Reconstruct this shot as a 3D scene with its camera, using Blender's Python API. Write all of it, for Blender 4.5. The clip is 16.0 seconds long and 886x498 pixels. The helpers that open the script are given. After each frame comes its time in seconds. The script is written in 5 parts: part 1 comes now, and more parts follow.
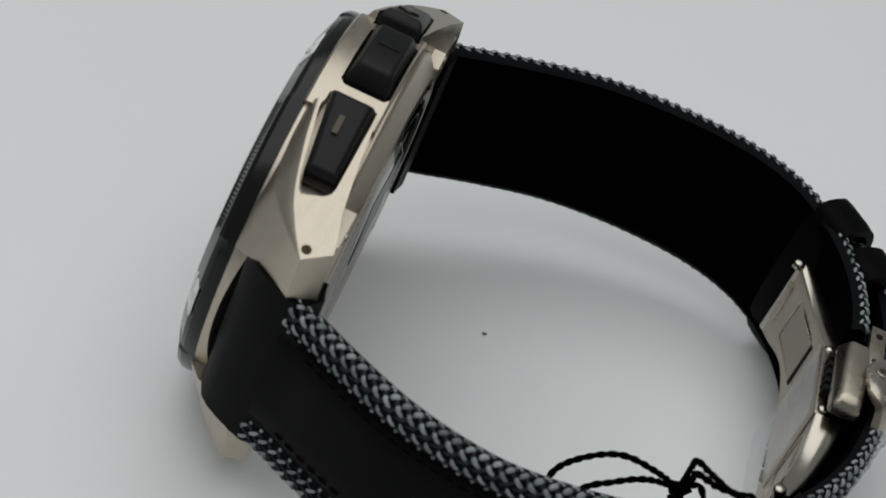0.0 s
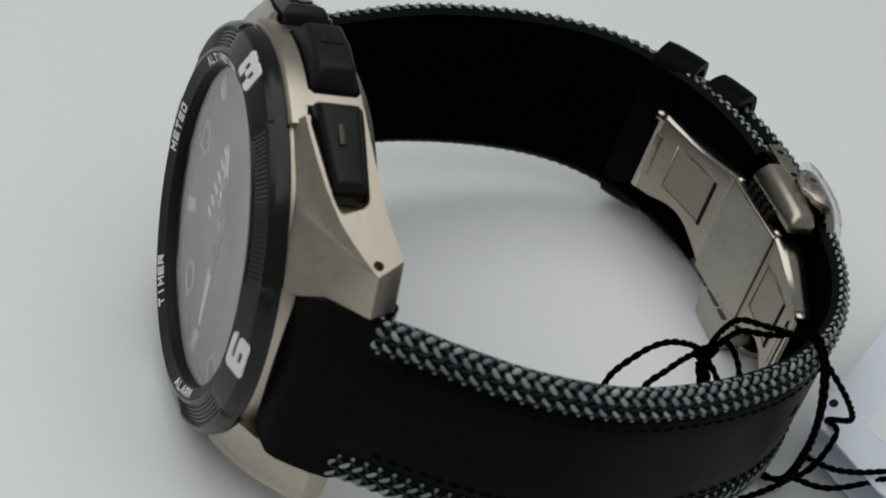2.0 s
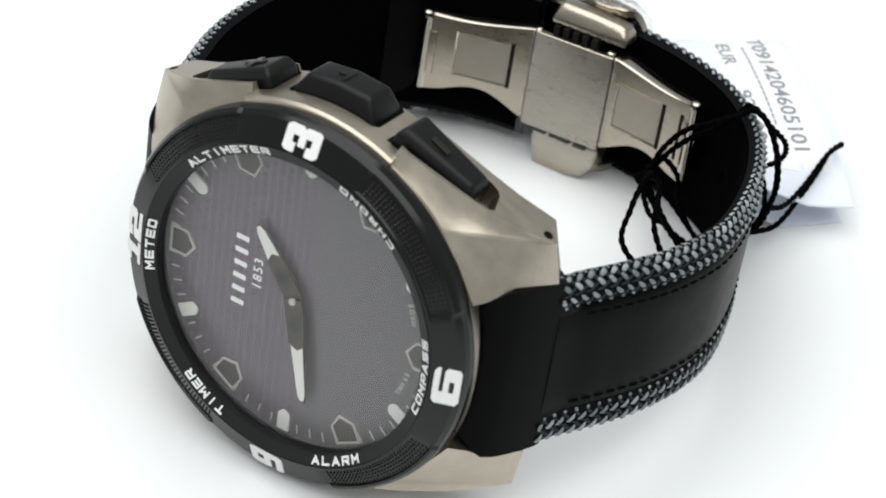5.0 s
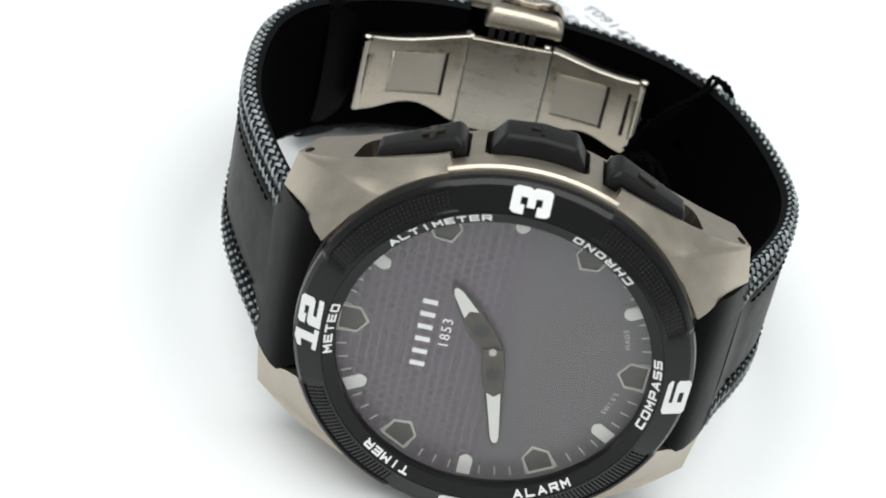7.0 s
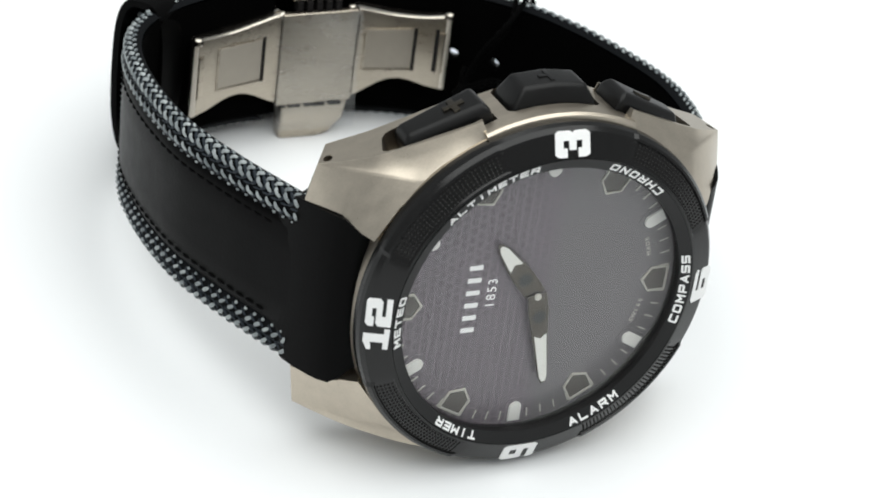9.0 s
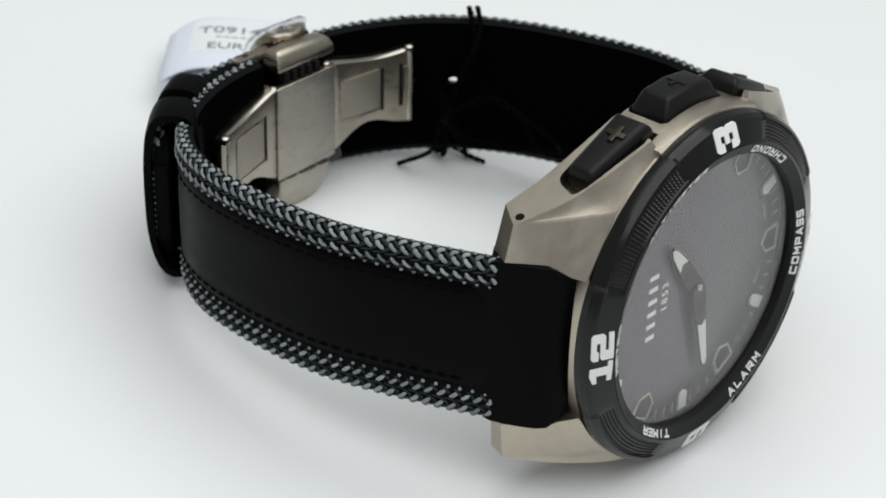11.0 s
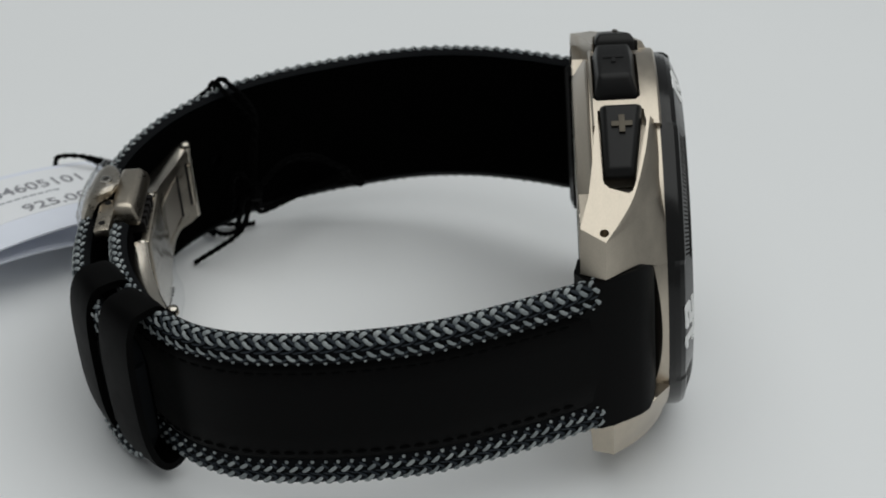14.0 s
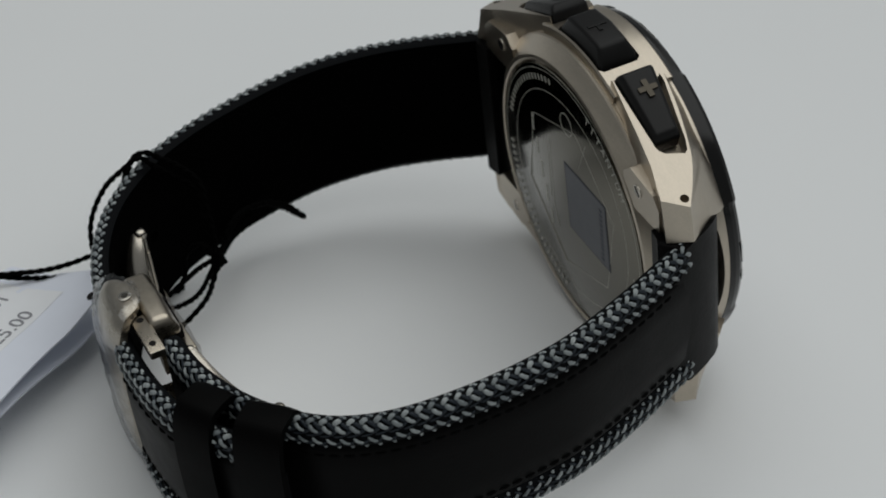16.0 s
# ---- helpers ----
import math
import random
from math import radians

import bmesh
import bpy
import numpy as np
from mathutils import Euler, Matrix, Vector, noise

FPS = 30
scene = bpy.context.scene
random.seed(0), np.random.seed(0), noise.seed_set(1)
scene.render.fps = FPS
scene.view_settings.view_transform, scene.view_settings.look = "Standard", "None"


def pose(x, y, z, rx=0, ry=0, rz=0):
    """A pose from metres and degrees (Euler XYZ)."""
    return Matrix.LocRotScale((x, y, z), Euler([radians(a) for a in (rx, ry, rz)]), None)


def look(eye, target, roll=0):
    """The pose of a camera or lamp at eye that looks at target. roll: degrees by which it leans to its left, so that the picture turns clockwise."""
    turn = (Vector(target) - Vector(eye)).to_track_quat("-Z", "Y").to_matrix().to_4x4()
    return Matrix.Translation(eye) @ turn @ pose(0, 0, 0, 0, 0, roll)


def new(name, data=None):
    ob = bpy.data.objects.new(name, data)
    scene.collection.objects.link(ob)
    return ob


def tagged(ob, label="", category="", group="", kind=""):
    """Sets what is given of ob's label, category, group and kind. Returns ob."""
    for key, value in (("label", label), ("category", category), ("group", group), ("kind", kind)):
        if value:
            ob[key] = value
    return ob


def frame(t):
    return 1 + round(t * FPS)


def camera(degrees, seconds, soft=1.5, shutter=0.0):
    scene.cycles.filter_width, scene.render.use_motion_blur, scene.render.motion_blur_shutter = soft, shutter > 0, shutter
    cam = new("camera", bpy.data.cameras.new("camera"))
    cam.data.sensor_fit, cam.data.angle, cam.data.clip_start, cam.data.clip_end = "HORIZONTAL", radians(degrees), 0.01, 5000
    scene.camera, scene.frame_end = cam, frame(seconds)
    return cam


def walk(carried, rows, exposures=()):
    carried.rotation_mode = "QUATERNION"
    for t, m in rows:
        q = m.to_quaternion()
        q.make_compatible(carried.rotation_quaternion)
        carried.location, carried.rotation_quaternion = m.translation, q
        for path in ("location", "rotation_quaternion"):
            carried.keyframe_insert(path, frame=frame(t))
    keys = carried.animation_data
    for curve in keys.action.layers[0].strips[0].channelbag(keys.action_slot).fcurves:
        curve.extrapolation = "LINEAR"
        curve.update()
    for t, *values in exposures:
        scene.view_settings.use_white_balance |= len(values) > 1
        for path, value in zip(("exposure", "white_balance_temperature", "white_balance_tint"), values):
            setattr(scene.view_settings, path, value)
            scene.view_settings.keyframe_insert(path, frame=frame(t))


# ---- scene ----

cam = camera(25.15, 16.0, soft=1.8)
# shallow focus of a close-up lens, set on the near part of the watch
cam.data.dof.use_dof, cam.data.dof.focus_distance, cam.data.dof.aperture_fstop = True, 0.220, 50.0
PATH = [
    (0, (0.16400, 0.04217, 0.15728), (0.01073, 0.02039, 0.03066), 13.36),
    (0.5, (0.16601, 0.02339, 0.15443), (0.00954, 0.02152, 0.02987), 12.45),
    (1, (0.16542, 0.00396, 0.15250), (0.00956, 0.02152, 0.02841), 11.74),
    (1.5, (0.16263, -0.01526, 0.15231), (0.01050, 0.02029, 0.02743), 10.87),
    (2, (0.15733, -0.03469, 0.15172), (0.01097, 0.01990, 0.02683), 10.37),
    (2.5, (0.15047, -0.05267, 0.15173), (0.01145, 0.01871, 0.02691), 9.42),
    (3, (0.14180, -0.07007, 0.15218), (0.01154, 0.01593, 0.02713), 8.41),
    (3.5, (0.13131, -0.08670, 0.15288), (0.01179, 0.01320, 0.02743), 7.58),
    (4, (0.11958, -0.10069, 0.15377), (0.01192, 0.01119, 0.02771), 6.25),
    (4.5, (0.10672, -0.11216, 0.15519), (0.01220, 0.00999, 0.02812), 4.63),
    (5, (0.09165, -0.12278, 0.15691), (0.01197, 0.00852, 0.02880), 3.52),
    (5.5, (0.07270, -0.13358, 0.15872), (0.01026, 0.00608, 0.02990), 3.69),
    (6, (0.04763, -0.14455, 0.16044), (0.00577, 0.00254, 0.03155), 5.94),
    (6.5, (0.02036, -0.15077, 0.16227), (-0.00197, 0.00037, 0.03320), 8.44),
    (7, (-0.01246, -0.15542, 0.16362), (-0.00763, -0.00193, 0.03549), 13.02),
    (7.5, (-0.03386, -0.15594, 0.16161), (-0.00683, -0.00282, 0.03581), 13.96),
    (8, (-0.05574, -0.15403, 0.15938), (-0.00798, -0.00453, 0.03541), 14.40),
    (8.5, (-0.07686, -0.14998, 0.15709), (-0.01112, -0.00584, 0.03502), 14.33),
    (9, (-0.09661, -0.14275, 0.15512), (-0.01582, -0.00530, 0.03436), 13.51),
    (9.5, (-0.11565, -0.13310, 0.15416), (-0.02213, -0.00281, 0.03465), 12.51),
    (10, (-0.13388, -0.12107, 0.15353), (-0.02785, 0.00061, 0.03541), 11.63),
    (10.5, (-0.15032, -0.10687, 0.15294), (-0.03251, 0.00478, 0.03609), 10.70),
    (11, (-0.16486, -0.09061, 0.15270), (-0.03576, 0.00909, 0.03698), 9.80),
    (11.5, (-0.17729, -0.07261, 0.15272), (-0.03778, 0.01320, 0.03794), 8.97),
    (12, (-0.18746, -0.05317, 0.15290), (-0.03885, 0.01684, 0.03883), 8.23),
    (12.5, (-0.19530, -0.03261, 0.15315), (-0.03929, 0.01983, 0.03952), 7.64),
    (13, (-0.20078, -0.01089, 0.15286), (-0.03939, 0.02278, 0.03964), 7.27),
    (13.5, (-0.20344, 0.01071, 0.15365), (-0.03908, 0.02516, 0.04061), 6.61),
    (14, (-0.20283, 0.03187, 0.15344), (-0.03731, 0.02709, 0.04127), 5.83),
    (14.5, (-0.19850, 0.05142, 0.15549), (-0.03572, 0.02865, 0.04154), 4.76),
    (15, (-0.19260, 0.07283, 0.15635), (-0.03407, 0.03265, 0.04122), 4.12),
    (15.5, (-0.18329, 0.09390, 0.15782), (-0.03161, 0.03686, 0.04060), 3.74),
    (16, (-0.17123, 0.11478, 0.15962), (-0.02811, 0.04138, 0.04075), 3.32),
]
walk(cam, [(t, look(eye, target, roll)) for t, eye, target, roll in PATH],
     exposures=[(0, -0.36), (1, -0.4), (2, -0.34), (3, -0.18), (3.5, 0.07), (6, 0.8), (7, 0.74), (8, 0.78), (9, 0.74), (10, 0.5), (12.5, 0.05), (14, -0.25), (16, -0.55)])

# ---- light: a white photo table under one broad soft lamp ----
world = bpy.data.worlds.new("soft_white_room")
scene.world = world
world.use_nodes = True
wn = world.node_tree.nodes
wn["Background"].inputs[0].default_value = (0.93, 0.98, 1.0, 1)
wn["Background"].inputs[1].default_value = 0.26
lamp = bpy.data.lights.new("softbox", "AREA")
lamp.shape, lamp.size, lamp.size_y, lamp.energy = "RECTANGLE", 0.85, 0.8, 3.45
lamp.color = (0.98, 1.0, 0.985)
softbox = new("softbox", lamp)
softbox.matrix_world = look((0.0, -0.04, 0.56), (0, 0.02, 0))

# ---- materials ----


def material(name):
    m = bpy.data.materials.new(name)
    m.use_nodes = True
    n = m.node_tree.nodes
    return m, n, m.node_tree.links, n["Principled BSDF"]


def plain(name, color, rough=0.5, metal=0.0, spec=0.5, noise_scale=900.0, vary=0.12, bump=0.0, bump_scale=4000.0):
    """A painted, moulded or woven surface with a fine grain."""
    m, n, l, b = material(name)
    tc = n.new("ShaderNodeTexCoord")
    no = n.new("ShaderNodeTexNoise")
    no.inputs["Scale"].default_value = noise_scale
    no.inputs["Detail"].default_value = 6
    l.new(tc.outputs["Object"], no.inputs["Vector"])
    ramp = n.new("ShaderNodeMapRange")
    ramp.inputs[3].default_value, ramp.inputs[4].default_value = 1 - vary, 1 + vary
    l.new(no.outputs["Fac"], ramp.inputs[0])
    mul = n.new("ShaderNodeVectorMath")
    mul.operation = "SCALE"
    mul.inputs[0].default_value = color
    l.new(ramp.outputs[0], mul.inputs["Scale"])
    l.new(mul.outputs[0], b.inputs["Base Color"])
    r2 = n.new("ShaderNodeMapRange")
    r2.inputs[3].default_value, r2.inputs[4].default_value = max(0.02, rough - 0.08), min(1, rough + 0.08)
    l.new(no.outputs["Fac"], r2.inputs[0])
    l.new(r2.outputs[0], b.inputs["Roughness"])
    b.inputs["Metallic"].default_value = metal
    b.inputs["Specular IOR Level"].default_value = spec
    if bump:
        n2 = n.new("ShaderNodeTexNoise")
        n2.inputs["Scale"].default_value = bump_scale
        n2.inputs["Detail"].default_value = 4
        l.new(tc.outputs["Object"], n2.inputs["Vector"])
        bp = n.new("ShaderNodeBump")
        bp.inputs["Strength"].default_value = bump
        bp.inputs["Distance"].default_value = 0.00005
        l.new(n2.outputs["Fac"], bp.inputs["Height"])
        l.new(bp.outputs[0], b.inputs["Normal"])
    return m


def brushed(name, color, rough, stretch, scale=2500.0, strength=0.25):
    """Brushed metal: fine scratches drawn out along one axis."""
    m, n, l, b = material(name)
    tc = n.new("ShaderNodeTexCoord")
    mp = n.new("ShaderNodeMapping")
    mp.inputs["Scale"].default_value = stretch
    l.new(tc.outputs["Object"], mp.inputs["Vector"])
    no = n.new("ShaderNodeTexNoise")
    no.inputs["Scale"].default_value = scale
    no.inputs["Detail"].default_value = 5
    l.new(mp.outputs[0], no.inputs["Vector"])
    big = n.new("ShaderNodeTexNoise")
    big.inputs["Scale"].default_value = 260
    big.inputs["Detail"].default_value = 4
    half = n.new("ShaderNodeMapping")
    half.inputs["Scale"].default_value = [1 + (k - 1) * 0.35 for k in stretch]
    l.new(tc.outputs["Object"], half.inputs["Vector"])
    l.new(half.outputs[0], big.inputs["Vector"])
    mix = n.new("ShaderNodeMath")
    mix.operation = "ADD"
    l.new(no.outputs["Fac"], mix.inputs[0])
    l.new(big.outputs["Fac"], mix.inputs[1])
    r = n.new("ShaderNodeMapRange")
    r.inputs[1].default_value, r.inputs[2].default_value = 0.6, 1.4
    r.inputs[3].default_value, r.inputs[4].default_value = 0.88, 1.1
    l.new(mix.outputs[0], r.inputs[0])
    mul = n.new("ShaderNodeVectorMath")
    mul.operation = "SCALE"
    mul.inputs[0].default_value = color
    l.new(r.outputs[0], mul.inputs["Scale"])
    l.new(mul.outputs[0], b.inputs["Base Color"])
    r2 = n.new("ShaderNodeMapRange")
    r2.inputs[1].default_value, r2.inputs[2].default_value = 0.6, 1.4
    r2.inputs[3].default_value, r2.inputs[4].default_value = rough - 0.07, rough + 0.07
    l.new(mix.outputs[0], r2.inputs[0])
    l.new(r2.outputs[0], b.inputs["Roughness"])
    b.inputs["Metallic"].default_value = 1.0
    bp = n.new("ShaderNodeBump")
    bp.inputs["Strength"].default_value = strength
    bp.inputs["Distance"].default_value = 0.00003
    l.new(no.outputs["Fac"], bp.inputs["Height"])
    l.new(bp.outputs[0], b.inputs["Normal"])
    return m


TITANIUM = brushed("brushed_titanium", (0.49, 0.435, 0.36), 0.34, (1.0, 9.0, 4.0), 1300, 0.19)
STEEL = brushed("clasp_titanium", (0.42, 0.375, 0.31), 0.30, (1.0, 1.0, 8.0), 1500, 0.12)
POLISHED = plain("polished_titanium", (0.50, 0.46, 0.40), 0.2, 1.0, 0.5, 500, 0.05)
BLACK_CERAMIC = plain("black_coated_bezel", (0.005, 0.0048, 0.0046), 0.19, 0.0, 0.32, 700, 0.15)
KNURL = plain("shiny_grip_points", (0.016, 0.015, 0.014), 0.22, 0.0, 0.5, 1500, 0.2)
RUBBER = plain("black_rubber", (0.0055, 0.0053, 0.0052), 0.4, 0.0, 0.22, 1500, 0.15, 0.12, 6000)
LEATHER = plain("black_leather", (0.0006, 0.0006, 0.0006), 0.42, 0.0, 0.05, 500, 0.25, 0.35, 2600)
shade = LEATHER.node_tree.nodes["Principled BSDF"]
shade.inputs["Sheen Weight"].default_value, shade.inputs["Sheen Roughness"].default_value = 0.075, 0.35
KEEPER = plain("black_keeper_leather", (0.0008, 0.0008, 0.0008), 0.5, 0.0, 0.05, 500, 0.25, 0.3, 2600)
LINING = plain("black_strap_lining", (0.0005, 0.0005, 0.0005), 0.9, 0.0, 0.02, 900, 0.3, 0.3, 5000)
YARN_BLACK = plain("black_yarn", (0.0022, 0.0028, 0.0036), 0.75, 0.0, 0.1, 3000, 0.4, 0.4, 5000)
YARN_NAVY = plain("navy_yarn", (0.016, 0.022, 0.029), 0.6, 0.0, 0.25, 3000, 0.4)


def yarn_material():
    """Grey strands, each a little lighter or darker, with fine fibres."""
    m, n, l, b = material("grey_yarn")
    geo = n.new("ShaderNodeNewGeometry")
    tone = n.new("ShaderNodeValToRGB")
    tone.color_ramp.elements[0].color = (0.14, 0.162, 0.170, 1)
    tone.color_ramp.elements[1].color = (0.37, 0.40, 0.40, 1)
    l.new(geo.outputs["Random Per Island"], tone.inputs[0])
    tc = n.new("ShaderNodeTexCoord")
    no = n.new("ShaderNodeTexNoise")
    no.inputs["Scale"].default_value = 6000
    no.inputs["Detail"].default_value = 4
    l.new(tc.outputs["Object"], no.inputs["Vector"])
    r = n.new("ShaderNodeMapRange")
    r.inputs[3].default_value, r.inputs[4].default_value = 0.5, 1.35
    l.new(no.outputs["Fac"], r.inputs[0])
    mul = n.new("ShaderNodeVectorMath")
    mul.operation = "SCALE"
    l.new(tone.outputs[0], mul.inputs[0])
    l.new(r.outputs[0], mul.inputs["Scale"])
    l.new(mul.outputs[0], b.inputs["Base Color"])
    b.inputs["Roughness"].default_value = 0.45
    b.inputs["Specular IOR Level"].default_value = 0.4
    return m


YARN_GREY = yarn_material()
THREAD = plain("black_thread", (0.0015, 0.0015, 0.0015), 0.8, 0.0, 0.06, 4000, 0.3)
CORD = plain("black_cord", (0.0007, 0.0007, 0.0007), 0.8, 0.0, 0.03, 6000, 0.4, 0.5, 9000)
WHITE_PRINT = plain("white_print", (0.78, 0.78, 0.77), 0.45, 0.0, 0.4, 900, 0.06)
LUME = plain("lume_white", (0.66, 0.66, 0.62), 0.5, 0.0, 0.4, 900, 0.05)
BLACK_RING = plain("matt_black_ring", (0.008, 0.008, 0.008), 0.5, 0.0, 0.3)
GUNMETAL = plain("dark_hand_metal", (0.07, 0.062, 0.05), 0.35, 1.0, 0.5)
OUTLINE = plain("pale_outline", (0.42, 0.41, 0.36), 0.4, 0.0, 0.4)
BLACK_HOLE = plain("dark_bore", (0.006, 0.005, 0.005), 0.7, 0.0, 0.2)
PAPER = plain("white_card", (0.74, 0.77, 0.85), 0.55, 0.0, 0.3, 300, 0.03, 0.1, 3000)
STICKER = plain("white_sticker", (0.80, 0.81, 0.83), 0.45, 0.0, 0.4, 300, 0.03)
BLACK_BROWN = plain("dark_brown_print", (0.055, 0.047, 0.04), 0.45, 0.0, 0.4)
FAINT_INK = plain("faint_ink", (0.34, 0.35, 0.38), 0.6, 0.0, 0.3)
INK = plain("grey_ink", (0.24, 0.24, 0.26), 0.6, 0.0, 0.3)
PLATE = plain("dull_plate", (0.38, 0.345, 0.295), 0.42, 1.0, 0.5, 600, 0.1)
STICKER_GREY = plain("grey_sticker_film", (0.085, 0.09, 0.105), 0.35, 0.0, 0.4, 600, 0.06)
STICKER_BLUE = plain("dark_blue_border", (0.012, 0.014, 0.03), 0.4, 0.0, 0.4)
MIRROR = plain("satin_polished_metal", (0.17, 0.16, 0.135), 0.13, 1.0, 0.5, 300, 0.04)
ENGRAVED = plain("engraved_lines", (0.50, 0.49, 0.44), 0.55, 0.4, 0.4)


def glassy(name, gloss, tint=(1, 1, 1, 1), rough=0.02):
    """Clear sheet: lets light through, gloss by angle."""
    m, n, l, b = material(name)
    n.remove(b)
    tr = n.new("ShaderNodeBsdfTransparent")
    tr.inputs[0].default_value = tint
    gl = n.new("ShaderNodeBsdfGlossy")
    gl.inputs["Roughness"].default_value = rough
    lw = n.new("ShaderNodeLayerWeight")
    lw.inputs[0].default_value = 0.5
    pw = n.new("ShaderNodeMath")
    pw.operation = "POWER"
    pw.inputs[1].default_value = 4.5
    l.new(lw.outputs["Facing"], pw.inputs[0])
    fr = n.new("ShaderNodeMapRange")
    fr.inputs[3].default_value, fr.inputs[4].default_value = gloss, 0.95
    l.new(pw.outputs[0], fr.inputs[0])
    mx = n.new("ShaderNodeMixShader")
    l.new(fr.outputs[0], mx.inputs[0])
    l.new(tr.outputs[0], mx.inputs[1])
    l.new(gl.outputs[0], mx.inputs[2])
    l.new(mx.outputs[0], n["Material Output"].inputs[0])
    return m


CRYSTAL = glassy("sapphire_crystal", 0.032)
FILM = glassy("clear_plastic_film", 0.08, (0.94, 0.95, 0.96, 1), 0.12)


def dial_material():
    """Dark solar cells in staggered rows, fading into a plain display half."""
    m, n, l, b = material("solar_dial")
    tc = n.new("ShaderNodeTexCoord")
    sp = n.new("ShaderNodeSeparateXYZ")
    l.new(tc.outputs["Object"], sp.inputs[0])
    cb = n.new("ShaderNodeCombineXYZ")
    l.new(sp.outputs[2], cb.inputs[0])
    l.new(sp.outputs[0], cb.inputs[1])
    br = n.new("ShaderNodeTexBrick")
    br.inputs["Scale"].default_value = 1000
    br.inputs["Brick Width"].default_value = 1.1
    br.inputs["Row Height"].default_value = 1.0
    br.inputs["Mortar Size"].default_value = 0.15
    br.inputs["Mortar Smooth"].default_value = 0.7
    br.inputs["Color1"].default_value = (0.064, 0.049, 0.060, 1)
    br.inputs["Color2"].default_value = (0.082, 0.064, 0.078, 1)
    br.inputs["Mortar"].default_value = (0.128, 0.103, 0.122, 1)
    l.new(cb.outputs[0], br.inputs["Vector"])
    fade = n.new("ShaderNodeMapRange")
    fade.inputs[1].default_value, fade.inputs[2].default_value = 0.0005, 0.003
    l.new(sp.outputs[0], fade.inputs[0])
    mx = n.new("ShaderNodeMix")
    mx.data_type = "RGBA"
    mx.inputs["B"].default_value = (0.094, 0.086, 0.090, 1)
    l.new(fade.outputs[0], mx.inputs["Factor"])
    l.new(br.outputs["Color"], mx.inputs["A"])
    l.new(mx.outputs["Result"], b.inputs["Base Color"])
    b.inputs["Roughness"].default_value = 0.3
    return m


DIAL = dial_material()


def table_material():
    m, n, l, b = material("white_table")
    tc = n.new("ShaderNodeTexCoord")
    no = n.new("ShaderNodeTexNoise")
    no.inputs["Scale"].default_value = 14
    no.inputs["Detail"].default_value = 8
    l.new(tc.outputs["Object"], no.inputs["Vector"])
    r = n.new("ShaderNodeMapRange")
    r.inputs[3].default_value, r.inputs[4].default_value = 0.97, 1.02
    l.new(no.outputs["Fac"], r.inputs[0])
    mul = n.new("ShaderNodeVectorMath")
    mul.operation = "SCALE"
    mul.inputs[0].default_value = (0.815, 0.825, 0.83)
    l.new(r.outputs[0], mul.inputs["Scale"])
    l.new(mul.outputs[0], b.inputs["Base Color"])
    b.inputs["Roughness"].default_value = 0.42
    b.inputs["Specular IOR Level"].default_value = 0.35
    return m


TABLE = table_material()

# ---- building helpers; numbers are millimetres in the watch's own axes:
#      x from 12 to 6 o'clock, y from the glass to the case back, z from 9 to 3 o'clock ----
MM = 0.001
TILT = -9.09
BASE = Vector((0, 30, -17.32))
WATCH_POSE = pose(0, 0, 0.021842, TILT)
ORIGIN = WATCH_POSE @ (BASE * MM)


def root(name):
    ob = new(name)
    ob.empty_display_size = 0.005
    ob.matrix_world = Matrix.Translation(ORIGIN) @ pose(0, 0, 0, TILT)
    return ob


def mesh_of(name, verts, faces, mat, smooth=False, sharp=35):
    me = bpy.data.meshes.new(name)
    me.from_pydata([tuple((Vector(v) - BASE) * MM) for v in verts], [], faces)
    me.materials.append(mat)
    me.validate()
    if smooth:
        me.shade_smooth()
        me.set_sharp_from_angle(angle=radians(sharp))
    return me


def part(name, geo, mat, parent, label="", smooth=True, sharp=35, bevel=0.0, segs=2):
    """Links verts and faces as one mesh under a thing or part."""
    verts, faces = geo
    me = mesh_of(name, verts, faces, mat, False)
    bm = bmesh.new()
    bm.from_mesh(me)
    bmesh.ops.remove_doubles(bm, verts=bm.verts, dist=1e-7)
    bmesh.ops.recalc_face_normals(bm, faces=bm.faces)
    if bevel:
        es = [e for e in bm.edges if len(e.link_faces) == 2 and e.calc_face_angle(0) > radians(22)]
        bmesh.ops.bevel(bm, geom=es, offset=bevel * MM, segments=segs, affect="EDGES", clamp_overlap=True, profile=0.6)
    bm.to_mesh(me)
    bm.free()
    if smooth:
        me.shade_smooth()
        me.set_sharp_from_angle(angle=radians(sharp))
    # never deeper than thing, part and sub-part
    while parent.parent and parent.parent.parent:
        parent = parent.parent
    ob = new(name, me)
    ob.parent = parent
    if label:
        tagged(ob, label)
    return ob


def join(*geos):
    verts, faces = [], []
    for v, f in geos:
        k = len(verts)
        verts += [tuple(p) for p in v]
        faces += [tuple(i + k for i in q) for q in f]
    return verts, faces


def box(x0, x1, y0, y1, z0, z1):
    v = [(x, y, z) for x in (x0, x1) for y in (y0, y1) for z in (z0, z1)]
    return v, [(0, 1, 3, 2), (4, 6, 7, 5), (0, 4, 5, 1), (2, 3, 7, 6), (0, 2, 6, 4), (1, 5, 7, 3)]


